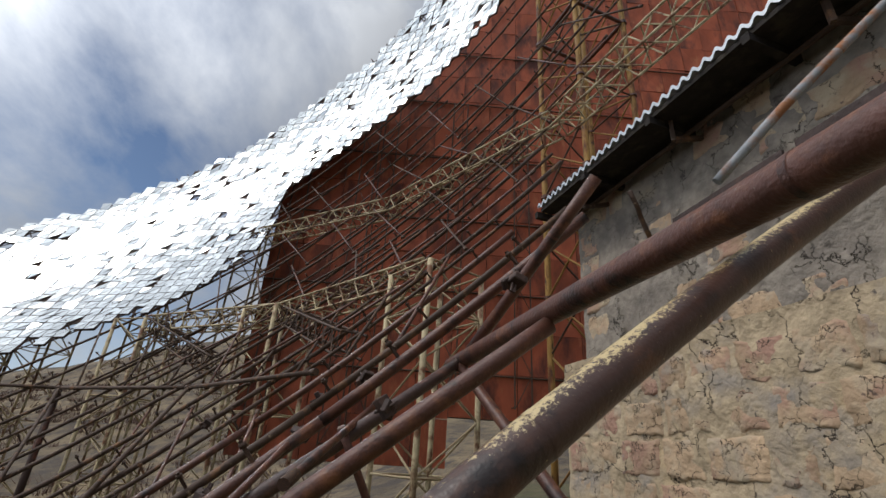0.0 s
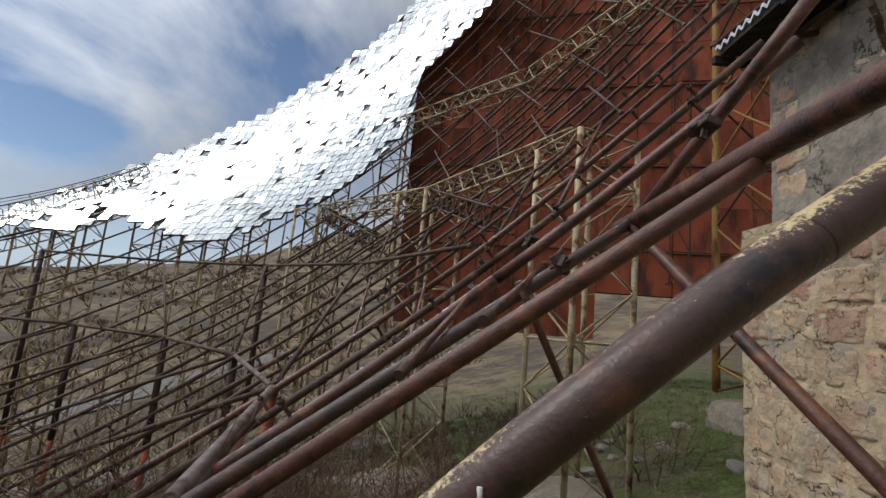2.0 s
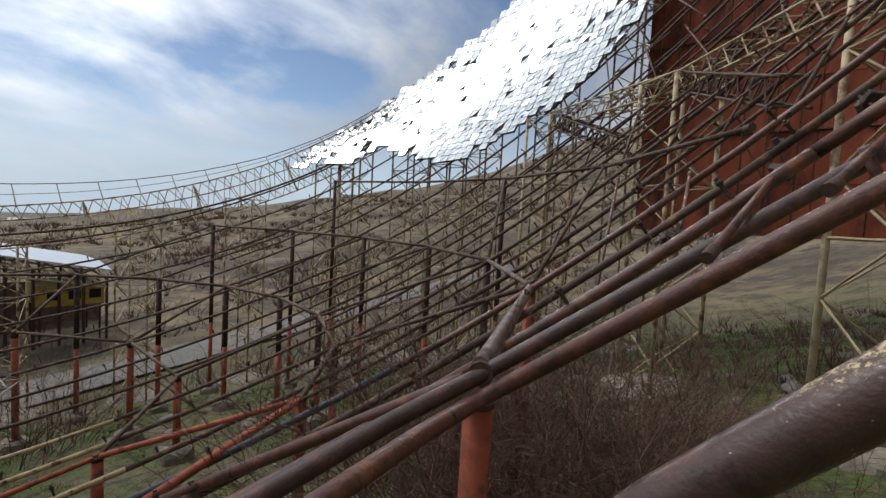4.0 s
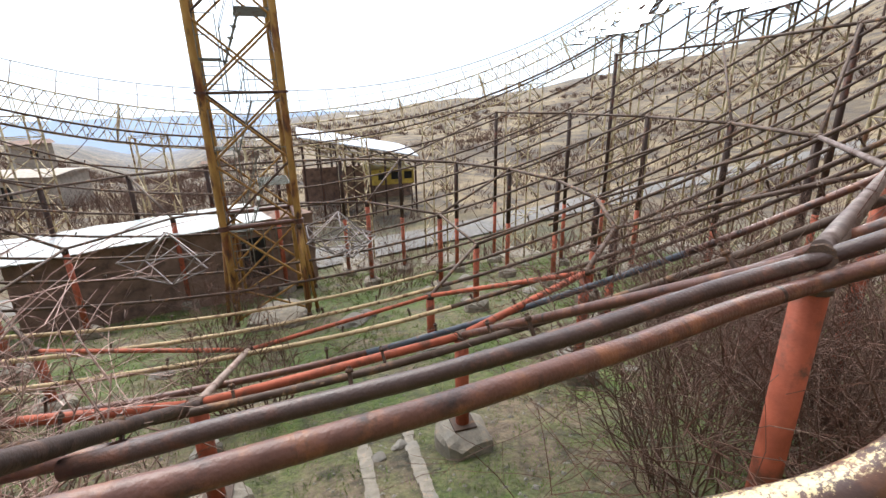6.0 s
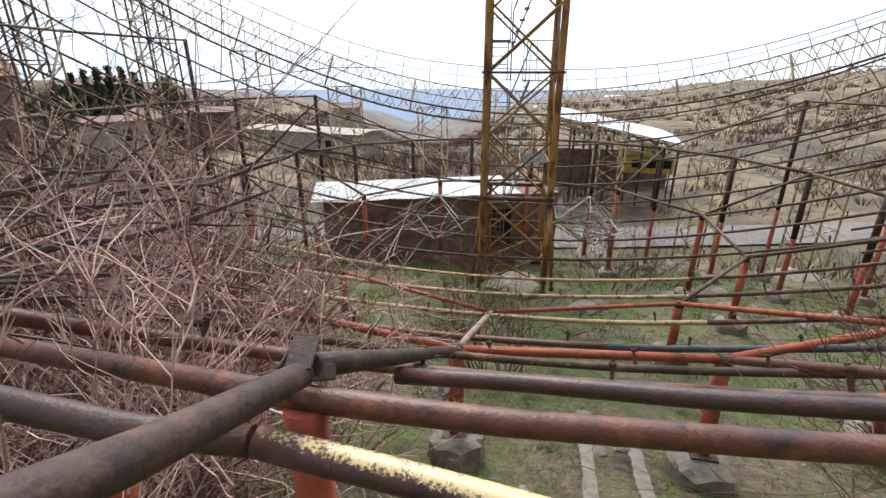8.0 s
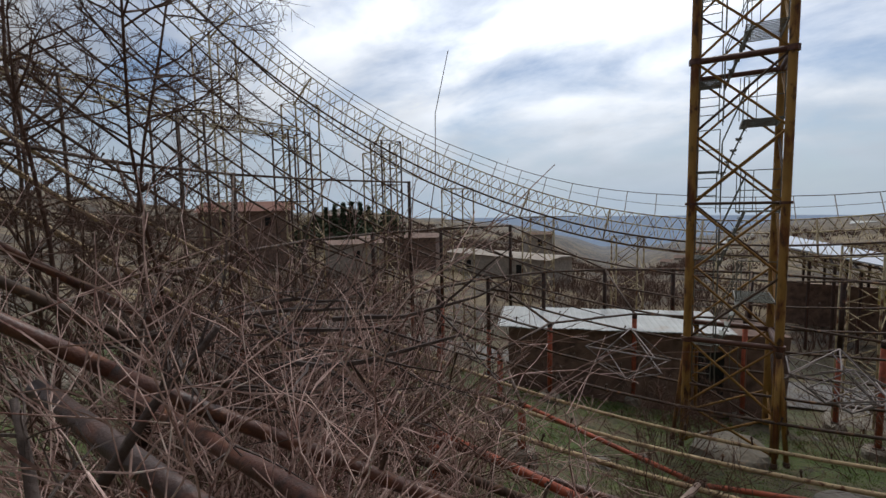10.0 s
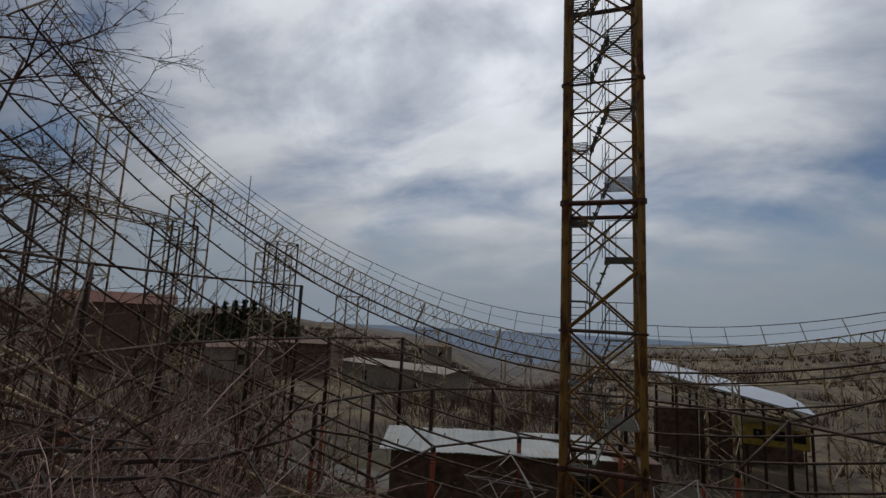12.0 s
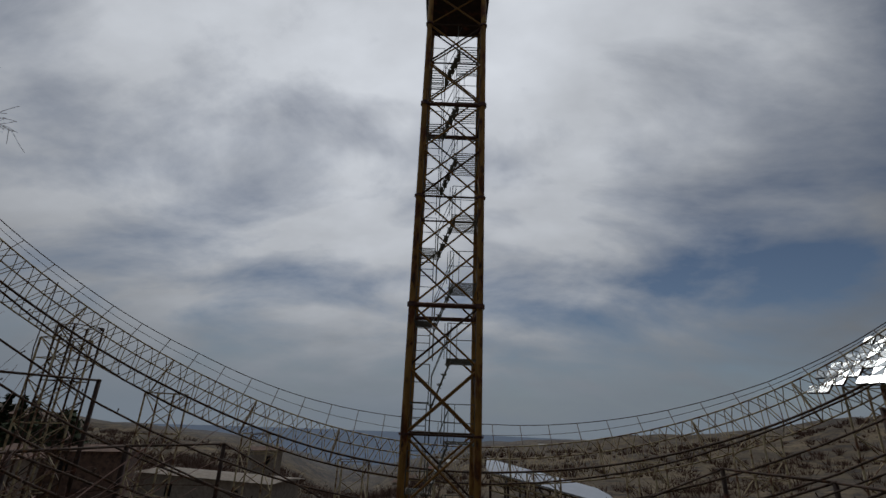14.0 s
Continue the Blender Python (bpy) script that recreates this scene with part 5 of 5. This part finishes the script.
def house(yaw, el_top, d, w, dep, h, mat, roof, label, turn=0, rh=0.4):
    p = at_far(yaw, el_top, d)
    t = empty("house", (p.x, p.y, p.z - h), label=label, category="house", group="houses on the far slope")
    t.rotation_euler = (0, 0, (yaw + turn) * DEG)
    bm = bmesh.new()
    box(bm, (-w / 2, -dep / 2, -6), (w / 2, dep / 2, h))
    part("wall", bm, mat, t)
    bm = bmesh.new()
    v = [bm.verts.new(q) for q in ((-w / 2 - 0.4, -dep / 2 - 0.5, h), (w / 2 + 0.4, -dep / 2 - 0.5, h), (w / 2 + 0.4, 0, h + rh), (-w / 2 - 0.4, 0, h + rh), (-w / 2 - 0.4, dep / 2 + 0.5, h), (w / 2 + 0.4, dep / 2 + 0.5, h))]
    for f in ((0, 1, 2, 3), (3, 2, 5, 4), (0, 3, 4), (1, 5, 2), (0, 4, 5, 1)):
        bm.faces.new([v[i] for i in f])
    part("roof", bm, roof, t)
    n = max(1, int(w / 6))
    for i in range(n):
        x = -w / 2 + w * (i + 0.5) / n
        bm = bmesh.new()
        box(bm, (x - 0.4, -dep / 2 - 0.05, h - 2.1), (x + 0.4, -dep / 2 + 0.06, h - 0.9))
        part("window", bm, M_BLACK, t)


M_TILE = material("red_tile_roof", (0.2, 0.095, 0.07), 0.8, 0.0, [((0.2, 0.09, 0.06), 1, 0.5, 0.65)], 2, 0.2, 10)
house(118.5, -6.0, 62, 17, 5, 2.6, M_PLASTER, M_PLASTER, "long low plastered house with a pale flat roof", -40, 0.25)
house(114.5, -3.6, 88, 4.5, 4.5, 6, M_PLASTER, M_BUILD, "small tall pale plastered block house", 10)
house(131, -3.6, 70, 11, 8, 4.5, M_BUILD, M_BUILD, "brown stone house with flat roof", -12)
house(137, -4.2, 64, 7, 6, 3.5, M_PLASTER, M_BUILD, "small grey plastered garden shed", 8)
house(137.5, -0.9, 120, 12, 9, 6, M_BUILD, M_BUILD, "brown house on the far rise", 5)
house(148.5, -0.2, 75, 12, 8, 4, M_BUILD, M_TILE, "stone house with a faded red roof", -8, 1.4)
for k in range(16):
    yaw = 70 + k * 2.0 + random.uniform(-0.7, 0.7)
    house(yaw, ridge(yaw) - 0.25 + random.uniform(-0.3, 0.1), 285, random.uniform(7, 12), 7, 3.5, M_PLASTER, random.choice((M_ROOFW, M_TILE, M_BUILD)), "small pale house on the far ridge", random.uniform(-30, 30), 1.2)


def conifer(p, h, w):
    t = empty("tree", p, label="dark green narrow tree on the far slope", category="tree", group="far trees")
    bm = bmesh.new()
    tube(bm, [(0, 0, -2), (0, 0, h * 0.6), (0, 0, h)], 0.16, 6, 0.02)
    part("trunk", bm, M_TWIG, t)
    vs, fs = [], []
    rnd = random.Random(p[0])
    for i in range(420):
        f = rnd.random() ** 0.8
        rr = w * (1 - f) ** 0.5 * rnd.uniform(0.2, 1.0)
        a = rnd.uniform(0, 6.28)
        c = Vector((rr * math.cos(a), rr * math.sin(a), h * (0.08 + 0.9 * f)))
        s = rnd.uniform(0.15, 0.4)
        b = len(vs)
        for q in range(3):
            vs.append(c + Vector((rnd.gauss(0, s), rnd.gauss(0, s), rnd.gauss(0, s))))
        fs.append((b, b + 1, b + 2))
    me = bpy.data.meshes.new("crown")
    me.from_pydata(vs, [], fs)
    me.materials.append(M_LEAF)
    ob = new("crown", me)
    ob.parent = t


for k in range(22):
    yaw = random.uniform(132, 147)
    d = random.uniform(70, 110)
    q = at_far(yaw, random.uniform(-5, -3.4), d)
    conifer((q.x, q.y, q.z - 0.6), random.uniform(2.6, 5.0), random.uniform(1.8, 3.2))
for k in range(6):
    q = at_far(135 + 1.0 * k, -3.6, 110)
    conifer((q.x, q.y, q.z), random.uniform(7, 9.5), 0.9)

# ---------------------------------------------------------------- bare shrubs


def grow(bm, p, d, length, r, depth, rnd, droop, seg=4):
    """One twig with its side twigs."""
    n = 5 if depth > 0 else 3
    pts = [p]
    q = p.copy()
    v = d.normalized()
    for i in range(n):
        v = (v + Vector((rnd.gauss(0, 0.16), rnd.gauss(0, 0.16), rnd.gauss(0, 0.13) - droop * (i / n)))).normalized()
        q = q + v * length / n
        pts.append(q.copy())
    tube(bm, pts, r, 5 if r > 0.012 else (4 if depth > 0 else 3), max(r * 0.3, 0.0022), caps=False)
    if depth <= 0:
        return
    for k in range(rnd.randint(3, 5)):
        f = rnd.uniform(0.25, 0.98)
        i = min(n - 1, int(f * n))
        b = pts[i].lerp(pts[i + 1], f * n - i)
        w = (pts[i + 1] - pts[i]).normalized()
        s = Vector((rnd.gauss(0, 1), rnd.gauss(0, 1), rnd.gauss(0.25, 0.7))).normalized()
        grow(bm, b, w * 0.75 + s * 0.75, length * rnd.uniform(0.35, 0.62), max(r * 0.5, 0.0032), depth - 1, rnd, droop, seg)


def shrub(x, y, h, spread, stems, seed, mat, label, base_r=0.012, depth=2, droop=0.12, z=None, lean=(0, 0)):
    rnd = random.Random(seed)
    g = ground_z(x, y) if z is None else z
    t = empty("shrub", (x, y, g), label=label, category="shrub", group="bare shrubs")
    groups = [bmesh.new() for _ in range(3)]
    for k in range(stems):
        a = rnd.uniform(0, 6.28)
        rr = spread * 0.45 * math.sqrt(rnd.random())
        p = Vector((rr * math.cos(a), rr * math.sin(a), -0.1))
        d = Vector((math.cos(a) * rnd.uniform(0.05, 0.75) + lean[0], math.sin(a) * rnd.uniform(0.05, 0.75) + lean[1], 1.0))
        grow(groups[k % 3], p, d, h * rnd.uniform(0.65, 1.15), base_r * rnd.uniform(0.6, 1.4), depth, rnd, droop)
    for bm, m in zip(groups, (mat, M_TWIG, M_TWIG_PALE if mat is M_TWIG_PALE else M_TWIG_RED)):
        tagged(part("crown", bm, m, t), kind="stuff")
    return t


DARK_LABEL = "dense leafless brown shrub growing between the pipes"
PALE_LABEL = "tangled leafless bramble with pale reddish twigs"
# thicket under the pipes beside the near post
for k, (x, y, h, sp, st) in enumerate(((-3.1, 3.3, 2.2, 1.7, 80), (-2.4, 4.3, 2.1, 1.8, 90), (-4.2, 4.3, 2.3, 1.7, 80), (-3.2, 5.4, 2.3, 1.9, 80), (-1.6, 5.2, 1.5, 1.5, 60), (-5.2, 5.6, 2.2, 1.7, 60), (-2.0, 6.8, 1.4, 1.6, 50), (-4.3, 6.6, 2.0, 1.7, 50))):
    shrub(x, y, h, sp, st, 100 + k, M_TWIG, DARK_LABEL, 0.009)
# thicket to the other side of the near post
for k, (x, y, h, sp, st, m) in enumerate(((-2.4, -3.2, 2.3, 1.5, 40, M_TWIG_PALE), (-3.0, -4.2, 3.0, 1.6, 44, M_TWIG_PALE), (-3.9, -4.3, 2.6, 1.8, 44, M_TWIG_PALE), (-2.7, -5.4, 3.4, 2.0, 46, M_TWIG_PALE),
                                          (-4.6, -5.9, 3.0, 2.0, 40, M_TWIG), (-1.6, -2.9, 1.5, 1.0, 34, M_TWIG_PALE), (-3.5, -2.9, 1.9, 1.3, 34, M_TWIG_PALE), (-5.4, -7.6, 3.2, 2.2, 38, M_TWIG), (-7.5, -8.5, 2.6, 2.2, 34, M_TWIG),
                                          (-3.4, -7.2, 3.8, 2.2, 40, M_TWIG), (-2.0, -4.6, 3.0, 1.6, 36, M_TWIG_PALE), (-6.4, -5.4, 2.0, 2.0, 30, M_TWIG_PALE), (-5.2, -3.6, 1.5, 1.5, 26, M_TWIG_PALE))):
    shrub(x, y, h, sp, st, 240 + k, m, PALE_LABEL if m is M_TWIG_PALE else DARK_LABEL, 0.014)
# thin shrubs at the tower foot, the hut and the wall
for k, (x, y, h, sp, st) in enumerate(((-7.4, -1.3, 1.6, 1.2, 30), (-11.6, -2.6, 1.8, 1.6, 26), (-15.6, -2.2, 2.0, 2.0, 24), (-16.0, 1.6, 2.6, 2.4, 34), (-17.0, 3.2, 2.3, 2.2, 26), (-2.5, 12.4, 1.4, 2.0, 30), (-0.6, 13.6, 1.4, 2.2, 30),
                                       (-5.4, 15.5, 1.5, 2.4, 30), (1.4, 9.6, 1.0, 1.2, 16), (-13.5, -11.0, 2.0, 2.6, 30), (-9.5, -6.5, 1.2, 1.6, 20))):
    shrub(x, y, h, sp, st, 300 + k, M_TWIG, "leafless brown shrub on the grass below the bowl", 0.012)


def bare_tree(x, y, h, seed, lean):
    rnd = random.Random(seed)
    t = empty("tree", (x, y, ground_z(x, y)), label="leafless grey-brown tree reaching over the pipes", category="tree")
    bm = bmesh.new()
    pts = [Vector((0, 0, -0.2))]
    v = Vector((lean[0], lean[1], 1)).normalized()
    for i in range(7):
        v = (v + Vector((rnd.gauss(0, 0.1), rnd.gauss(0, 0.1), 0.05))).normalized()
        pts.append(pts[-1] + v * h / 7)
    tube(bm, pts, 0.034, 8, 0.012)
    part("trunk", bm, M_TWIG, t)
    for k in range(26):
        bm = bmesh.new()
        f = rnd.uniform(2.2, 6.9)
        i = int(f)
        b = pts[i].lerp(pts[min(7, i + 1)], f - i)
        a = rnd.uniform(0, 6.28)
        grow(bm, b, Vector((math.cos(a), math.sin(a), rnd.uniform(0.2, 0.9))), rnd.uniform(0.9, 1.9), 0.013, 3, rnd, 0.03)
        part("limb", bm, M_TWIG, t)
    return t


bare_tree(-2.1, -6.0, 5.4, 5, (0.05, -0.12))
bare_tree(-3.0, -6.4, 7.0, 6, (0.02, 0.0))
bare_tree(-1.8, -6.4, 6.0, 7, (0.02, -0.12))
bare_tree(-3.6, -8.0, 7.5, 8, (0.03, 0.0))

# a few long canes across the view by the near post
t = empty("bramble", (-0.7, -1.9, -2.0), label="thorny pale bramble canes leaning over the pipe", category="shrub", group="bare shrubs")
rnd = random.Random(31)
for k in range(9):
    bm = bmesh.new()
    p = Vector((rnd.uniform(-0.9, 0.3), rnd.uniform(-0.9, 0.3), 0))
    grow(bm, p, Vector((-0.45 + rnd.uniform(-0.3, 0.2), 0.25 + rnd.uniform(-0.5, 0.3), 1.0)), rnd.uniform(0.9, 1.6), 0.006, 2, rnd, 0.1)
    tagged(part("cane", bm, M_TWIG_PALE, t), kind="stuff")
M_BARK = material("dark_wet_bark", (0.075, 0.055, 0.048), 0.8, 0.0, [((0.16, 0.125, 0.11), 7, 0.52, 0.66)], 10, 0.4, 60)
# cut branches heaped on the pipe
t = empty("brush_heap", (-2.2, -3.4, -1.3), label="heap of cut grey branches lying on the pipes", category="branches")
for k in range(22):
    bm = bmesh.new()
    a = Vector((rnd.uniform(-0.8, 0.8), rnd.uniform(-1.4, 0.2), rnd.uniform(-0.15, 0.3)))
    grow(bm, a, Vector((rnd.gauss(-0.3, 0.4), rnd.gauss(0.8, 0.4), rnd.gauss(0.02, 0.12))), rnd.uniform(1.2, 2.4) * 0.7, rnd.uniform(0.01, 0.026), 1, rnd, 0.04)
    part("branch", bm, M_BARK, t)
# two thick splintered branches and tall canes standing in the heap
for k, (a, b, q) in enumerate((((-0.984, -2.607, -1.176), (-1.369, -2.408, -0.622), 0.024), ((-0.779, -2.372, -1.318), (-0.814, -2.785, -0.808), 0.024), ((-0.8, -2.3, -1.9), (-1.3, -2.0, -0.6), 0.01), ((-1.15, -2.2, -1.8), (-1.3, -2.05, -0.4), 0.007),
                               ((-0.75, -1.95, -2.0), (-1.05, -2.0, -0.5), 0.006), ((-1.5, -2.4, -1.9), (-1.6, -2.1, -0.4), 0.008))):
    t = empty("standing_branch", a, label="weathered grey branch standing among the brambles", category="branch", group="standing branches")
    v = Vector(b) - Vector(a)
    bm = bmesh.new()
    if k < 2:
        w = [v * (i / 9) + noise.noise_vector(v * (i / 3.0) + Vector((k, 3, 1))) * 0.028 for i in range(10)]
        tube(bm, w, q, 9, q * 0.55)
        for m in (3, 5, 7):
            grow(bm, w[m], v.normalized() + Vector((rnd.gauss(0, 0.6), rnd.gauss(0, 0.6), 0.2)), 0.35, 0.008, 1, rnd, 0.02)
    else:
        grow(bm, Vector((0, 0, 0)), v, v.length, q, 2, rnd, 0.02)
    tagged(part("stem", bm, M_BARK if k < 2 else M_TWIG_PALE, t), kind="stuff")

# ---------------------------------------------------------------- stones, rails and grass


def stone(x, y, s, seed):
    t_z = ground_z(x, y)
    bm = bmesh.new()
    bmesh.ops.create_icosphere(bm, subdivisions=3, radius=1.0)
    rnd = random.Random(seed)
    sc = Vector((rnd.uniform(0.8, 1.3), rnd.uniform(0.6, 1.0), rnd.uniform(0.35, 0.7)))
    for v in bm.verts:
        n = noise.cell(v.co * 1.6 + Vector((seed, 0, 0)))
        k = 1 + 0.25 * noise.fractal(v.co * 1.3 + Vector((seed * 3.1, 0, 0)), 1.0, 2.0, 3) + 0.06 * n
        v.co = Vector((v.co.x * sc.x, v.co.y * sc.y, v.co.z * sc.z)) * k * s
    o = part("field_stone", bm, M_STONE)
    o.location = (x, y, t_z + 0.1 * s)
    o.scale = (0.7, 0.7, 0.7)
    o.rotation_euler = (rnd.uniform(-0.3, 0.3), rnd.uniform(-0.3, 0.3), rnd.uniform(0, 6))
    tagged(o, "grey weathered field stone lying in the grass", "stone", group="field stones")


for k, (x, y, s) in enumerate(((2.5, 12.6, 0.28), (1.6, 7.9, 0.24), (2.6, 9.2, 0.25), (0.9, 10.9, 0.2), (1.9, 11.2, 0.3), (-1.2, 11.8, 0.3), (-6.0, 0.2, 0.2), (-5.4, 0.6, 0.17), (-5.2, 0.3, 0.14), (-7.3, 4.3, 0.4),
                               (-12.2, 0.6, 0.55), (-12.9, 1.1, 0.4), (-15.5, 3.6, 0.4), (-14.4, 4.9, 0.4), (-16.7, 5.5, 0.45), (-9.3, 3.4, 0.35), (-10.4, -3.6, 0.4), (-6.3, -1.9, 0.3), (-4.1, -0.6, 0.13), (-13.2, 6.5, 0.35), (-6.8, -3.2, 0.3))):
    stone(x, y, s, k)
for k in range(50):
    a, d = random.uniform(-5, 125), random.uniform(7, 24)
    stone(-math.sin(a * DEG) * d, math.cos(a * DEG) * d, random.uniform(0.08, 0.26), 60 + k)
for k in range(46):
    a, d = random.uniform(-9, 32), random.uniform(7.5, 19)
    stone(-math.sin(a * DEG) * d, math.cos(a * DEG) * d, random.uniform(0.08, 0.34), 140 + k)
for x0, y0, x1, y1 in ((-3.7, 0.1, -6.0, 0.16), (-4.0, 0.68, -5.8, 0.78)):
    o = Vector((x0, y0, ground_z(x0, y0)))
    t = empty("concrete_strip", o, label="narrow broken concrete strip half sunk in the grass", category="concrete strip", group="concrete strips")
    n = 9
    for i in range(n):
        a, b = i / n, (i + 1) / n + 0.006
        p = Vector((x0 + (x1 - x0) * a, y0 + (y1 - y0) * a, 0))
        q = Vector((x0 + (x1 - x0) * b, y0 + (y1 - y0) * b, 0))
        p.z, q.z = ground_z(p.x, p.y) - 0.05 + random.uniform(-0.02, 0.01), ground_z(q.x, q.y) - 0.05
        bm = bmesh.new()
        beam(bm, p - o, q - o, 0.16 + random.uniform(-0.03, 0.02), 0.16)
        bmesh.ops.subdivide_edges(bm, edges=bm.edges[:], cuts=3, use_grid_fill=True)
        for v in bm.verts:
            v.co += noise.noise_vector(v.co * 7) * 0.018
        part("slab", bm, M_CONC, t)


def blades(name, count, seed, near, mat, h0, h1, width, cut, label):
    """Blades in small tufts, thick where the ground is moist."""
    vs, fs = [], []
    rnd = random.Random(seed)
    for n in range(count):
        a, d = rnd.uniform(-25, 150) * DEG, 2.2 + near * rnd.random() ** 0.75
        x, y = -math.sin(a) * d, math.cos(a) * d
        k = noise.fractal(Vector((x * 0.55, y * 0.55, seed)), 1.0, 2.0, 4)
        if k < rnd.uniform(cut, cut + 0.7) or inside_building(Vector((x, y, 0)), -0.4):
            continue
        z = ground_z(x, y)
        s = 0.55 + 0.045 * d
        for j in range(7):
            h = rnd.uniform(h0, h1) * s
            b = len(vs)
            w = rnd.uniform(0.6, 1.3) * width * s
            u = rnd.uniform(0, 6.28)
            ox, oy = x + rnd.gauss(0, 0.045), y + rnd.gauss(0, 0.045)
            c, q = w * math.cos(u), w * math.sin(u)
            vs += [(ox - c, oy - q, z - 0.02), (ox + c, oy + q, z - 0.02), (ox + rnd.gauss(0, 0.6 * h), oy + rnd.gauss(0, 0.6 * h), z + h)]
            fs.append((b, b + 1, b + 2))
    me = bpy.data.meshes.new(name)
    me.from_pydata(vs, [], fs)
    me.materials.append(mat)
    tagged(new(name, me), label, "grass", kind="stuff")


M_GRASS = material("spring_grass", (0.13, 0.185, 0.04), 0.8, 0.0, [((0.075, 0.115, 0.022), 1.3, 0.48, 0.62), ((0.25, 0.22, 0.1), 0.9, 0.56, 0.68)], 5, 0.0, 1, 0.35)
M_STRAW = material("dry_straw", (0.36, 0.28, 0.16), 0.85, 0.0, [((0.16, 0.1, 0.06), 2.5, 0.48, 0.62)], 5, 0.0, 1, 0.35)
blades("grass", 42000, 8, 20, M_GRASS, 0.03, 0.1, 0.006, -0.35, "short sparse spring grass in uneven patches")
blades("dry_grass", 15000, 19, 18, M_STRAW, 0.03, 0.15, 0.004, -0.15, "dead straw and stalks lying among the grass")


def pebbles():
    """Loose gravel and clods on the bare patches."""
    vs, fs = [], []
    rnd = random.Random(77)
    for n in range(3500):
        a, d = rnd.uniform(-12, 128) * DEG, 2.5 + 14 * rnd.random()
        x, y = -math.sin(a) * d, math.cos(a) * d
        if inside_building(Vector((x, y, 0)), -0.4):
            continue
        z, r = ground_z(x, y), rnd.uniform(0.008, 0.035) * (1.6 if rnd.random() < 0.08 else 1.0)
        b = len(vs)
        vs += [(x + r * rnd.uniform(0.7, 1.4) * p, y + r * rnd.uniform(0.7, 1.4) * q, z + r * rnd.uniform(0.5, 0.9) * w) for p, q, w in ((1, 0, 0), (0, 1, 0), (-1, 0, 0), (0, -1, 0), (0.1, 0.1, 1), (0, 0, -1))]
        fs += [(b + i, b + (i + 1) % 4, b + 4) for i in range(4)] + [(b + (i + 1) % 4, b + i, b + 5) for i in range(4)]
    me = bpy.data.meshes.new("gravel")
    me.from_pydata(vs, [], fs)
    me.materials.append(M_STONE)
    tagged(new("gravel", me), "loose grey gravel and clods scattered on the earth", "gravel", kind="stuff")


pebbles()


def scrub(name, a0, a1, d0, d1, count, h, seed, label):
    """Low leafless scrub on the far slopes, thin twig fans."""
    vs, fs = [], []
    rnd = random.Random(seed)
    for k in range(count):
        a, d = rnd.uniform(a0, a1) * DEG, d0 + (d1 - d0) * rnd.random()
        x, y = -math.sin(a) * d, math.cos(a) * d
        if noise.fractal(Vector((x * 0.05, y * 0.05, 4)), 1.0, 2.0, 3) < rnd.uniform(-0.4, 0.3):
            continue
        if abs(x + 27.5 + 0.25 * (y - 4)) < 4.5 and y < 45 and x < -18:
            continue
        z = ground_z(x, y)
        s = h * rnd.uniform(0.5, 1.3)
        for j in range(16):
            b = len(vs)
            u = rnd.uniform(0, 6.28)
            ox, oy = rnd.gauss(0, s * 0.3), rnd.gauss(0, s * 0.3)
            w = 0.012 + 0.0007 * d
            vs += [(x + ox - w * math.cos(u), y + oy - w * math.sin(u), z - 0.1), (x + ox + w * math.cos(u), y + oy + w * math.sin(u), z - 0.1),
                   (x + ox * 2 + rnd.gauss(0, s * 0.3), y + oy * 2 + rnd.gauss(0, s * 0.3), z + s * rnd.uniform(0.5, 1.0))]
            fs.append((b, b + 1, b + 2))
    me = bpy.data.meshes.new(name)
    me.from_pydata(vs, [], fs)
    me.materials.append(M_TWIG)
    tagged(new(name, me), label, "scrub", kind="stuff")


scrub("scrub", 10, 95, 24, 220, 3600, 1.5, 3, "low leafless brown scrub on the far hillside")
scrub("scrub", 95, 165, 22, 200, 4200, 1.9, 4, "leafless brown thicket on the slope below the houses")
scrub("scrub", -7, 34, 11.5, 24, 420, 0.34, 12, "low grey-brown weeds and twigs on the bank below the red wall")
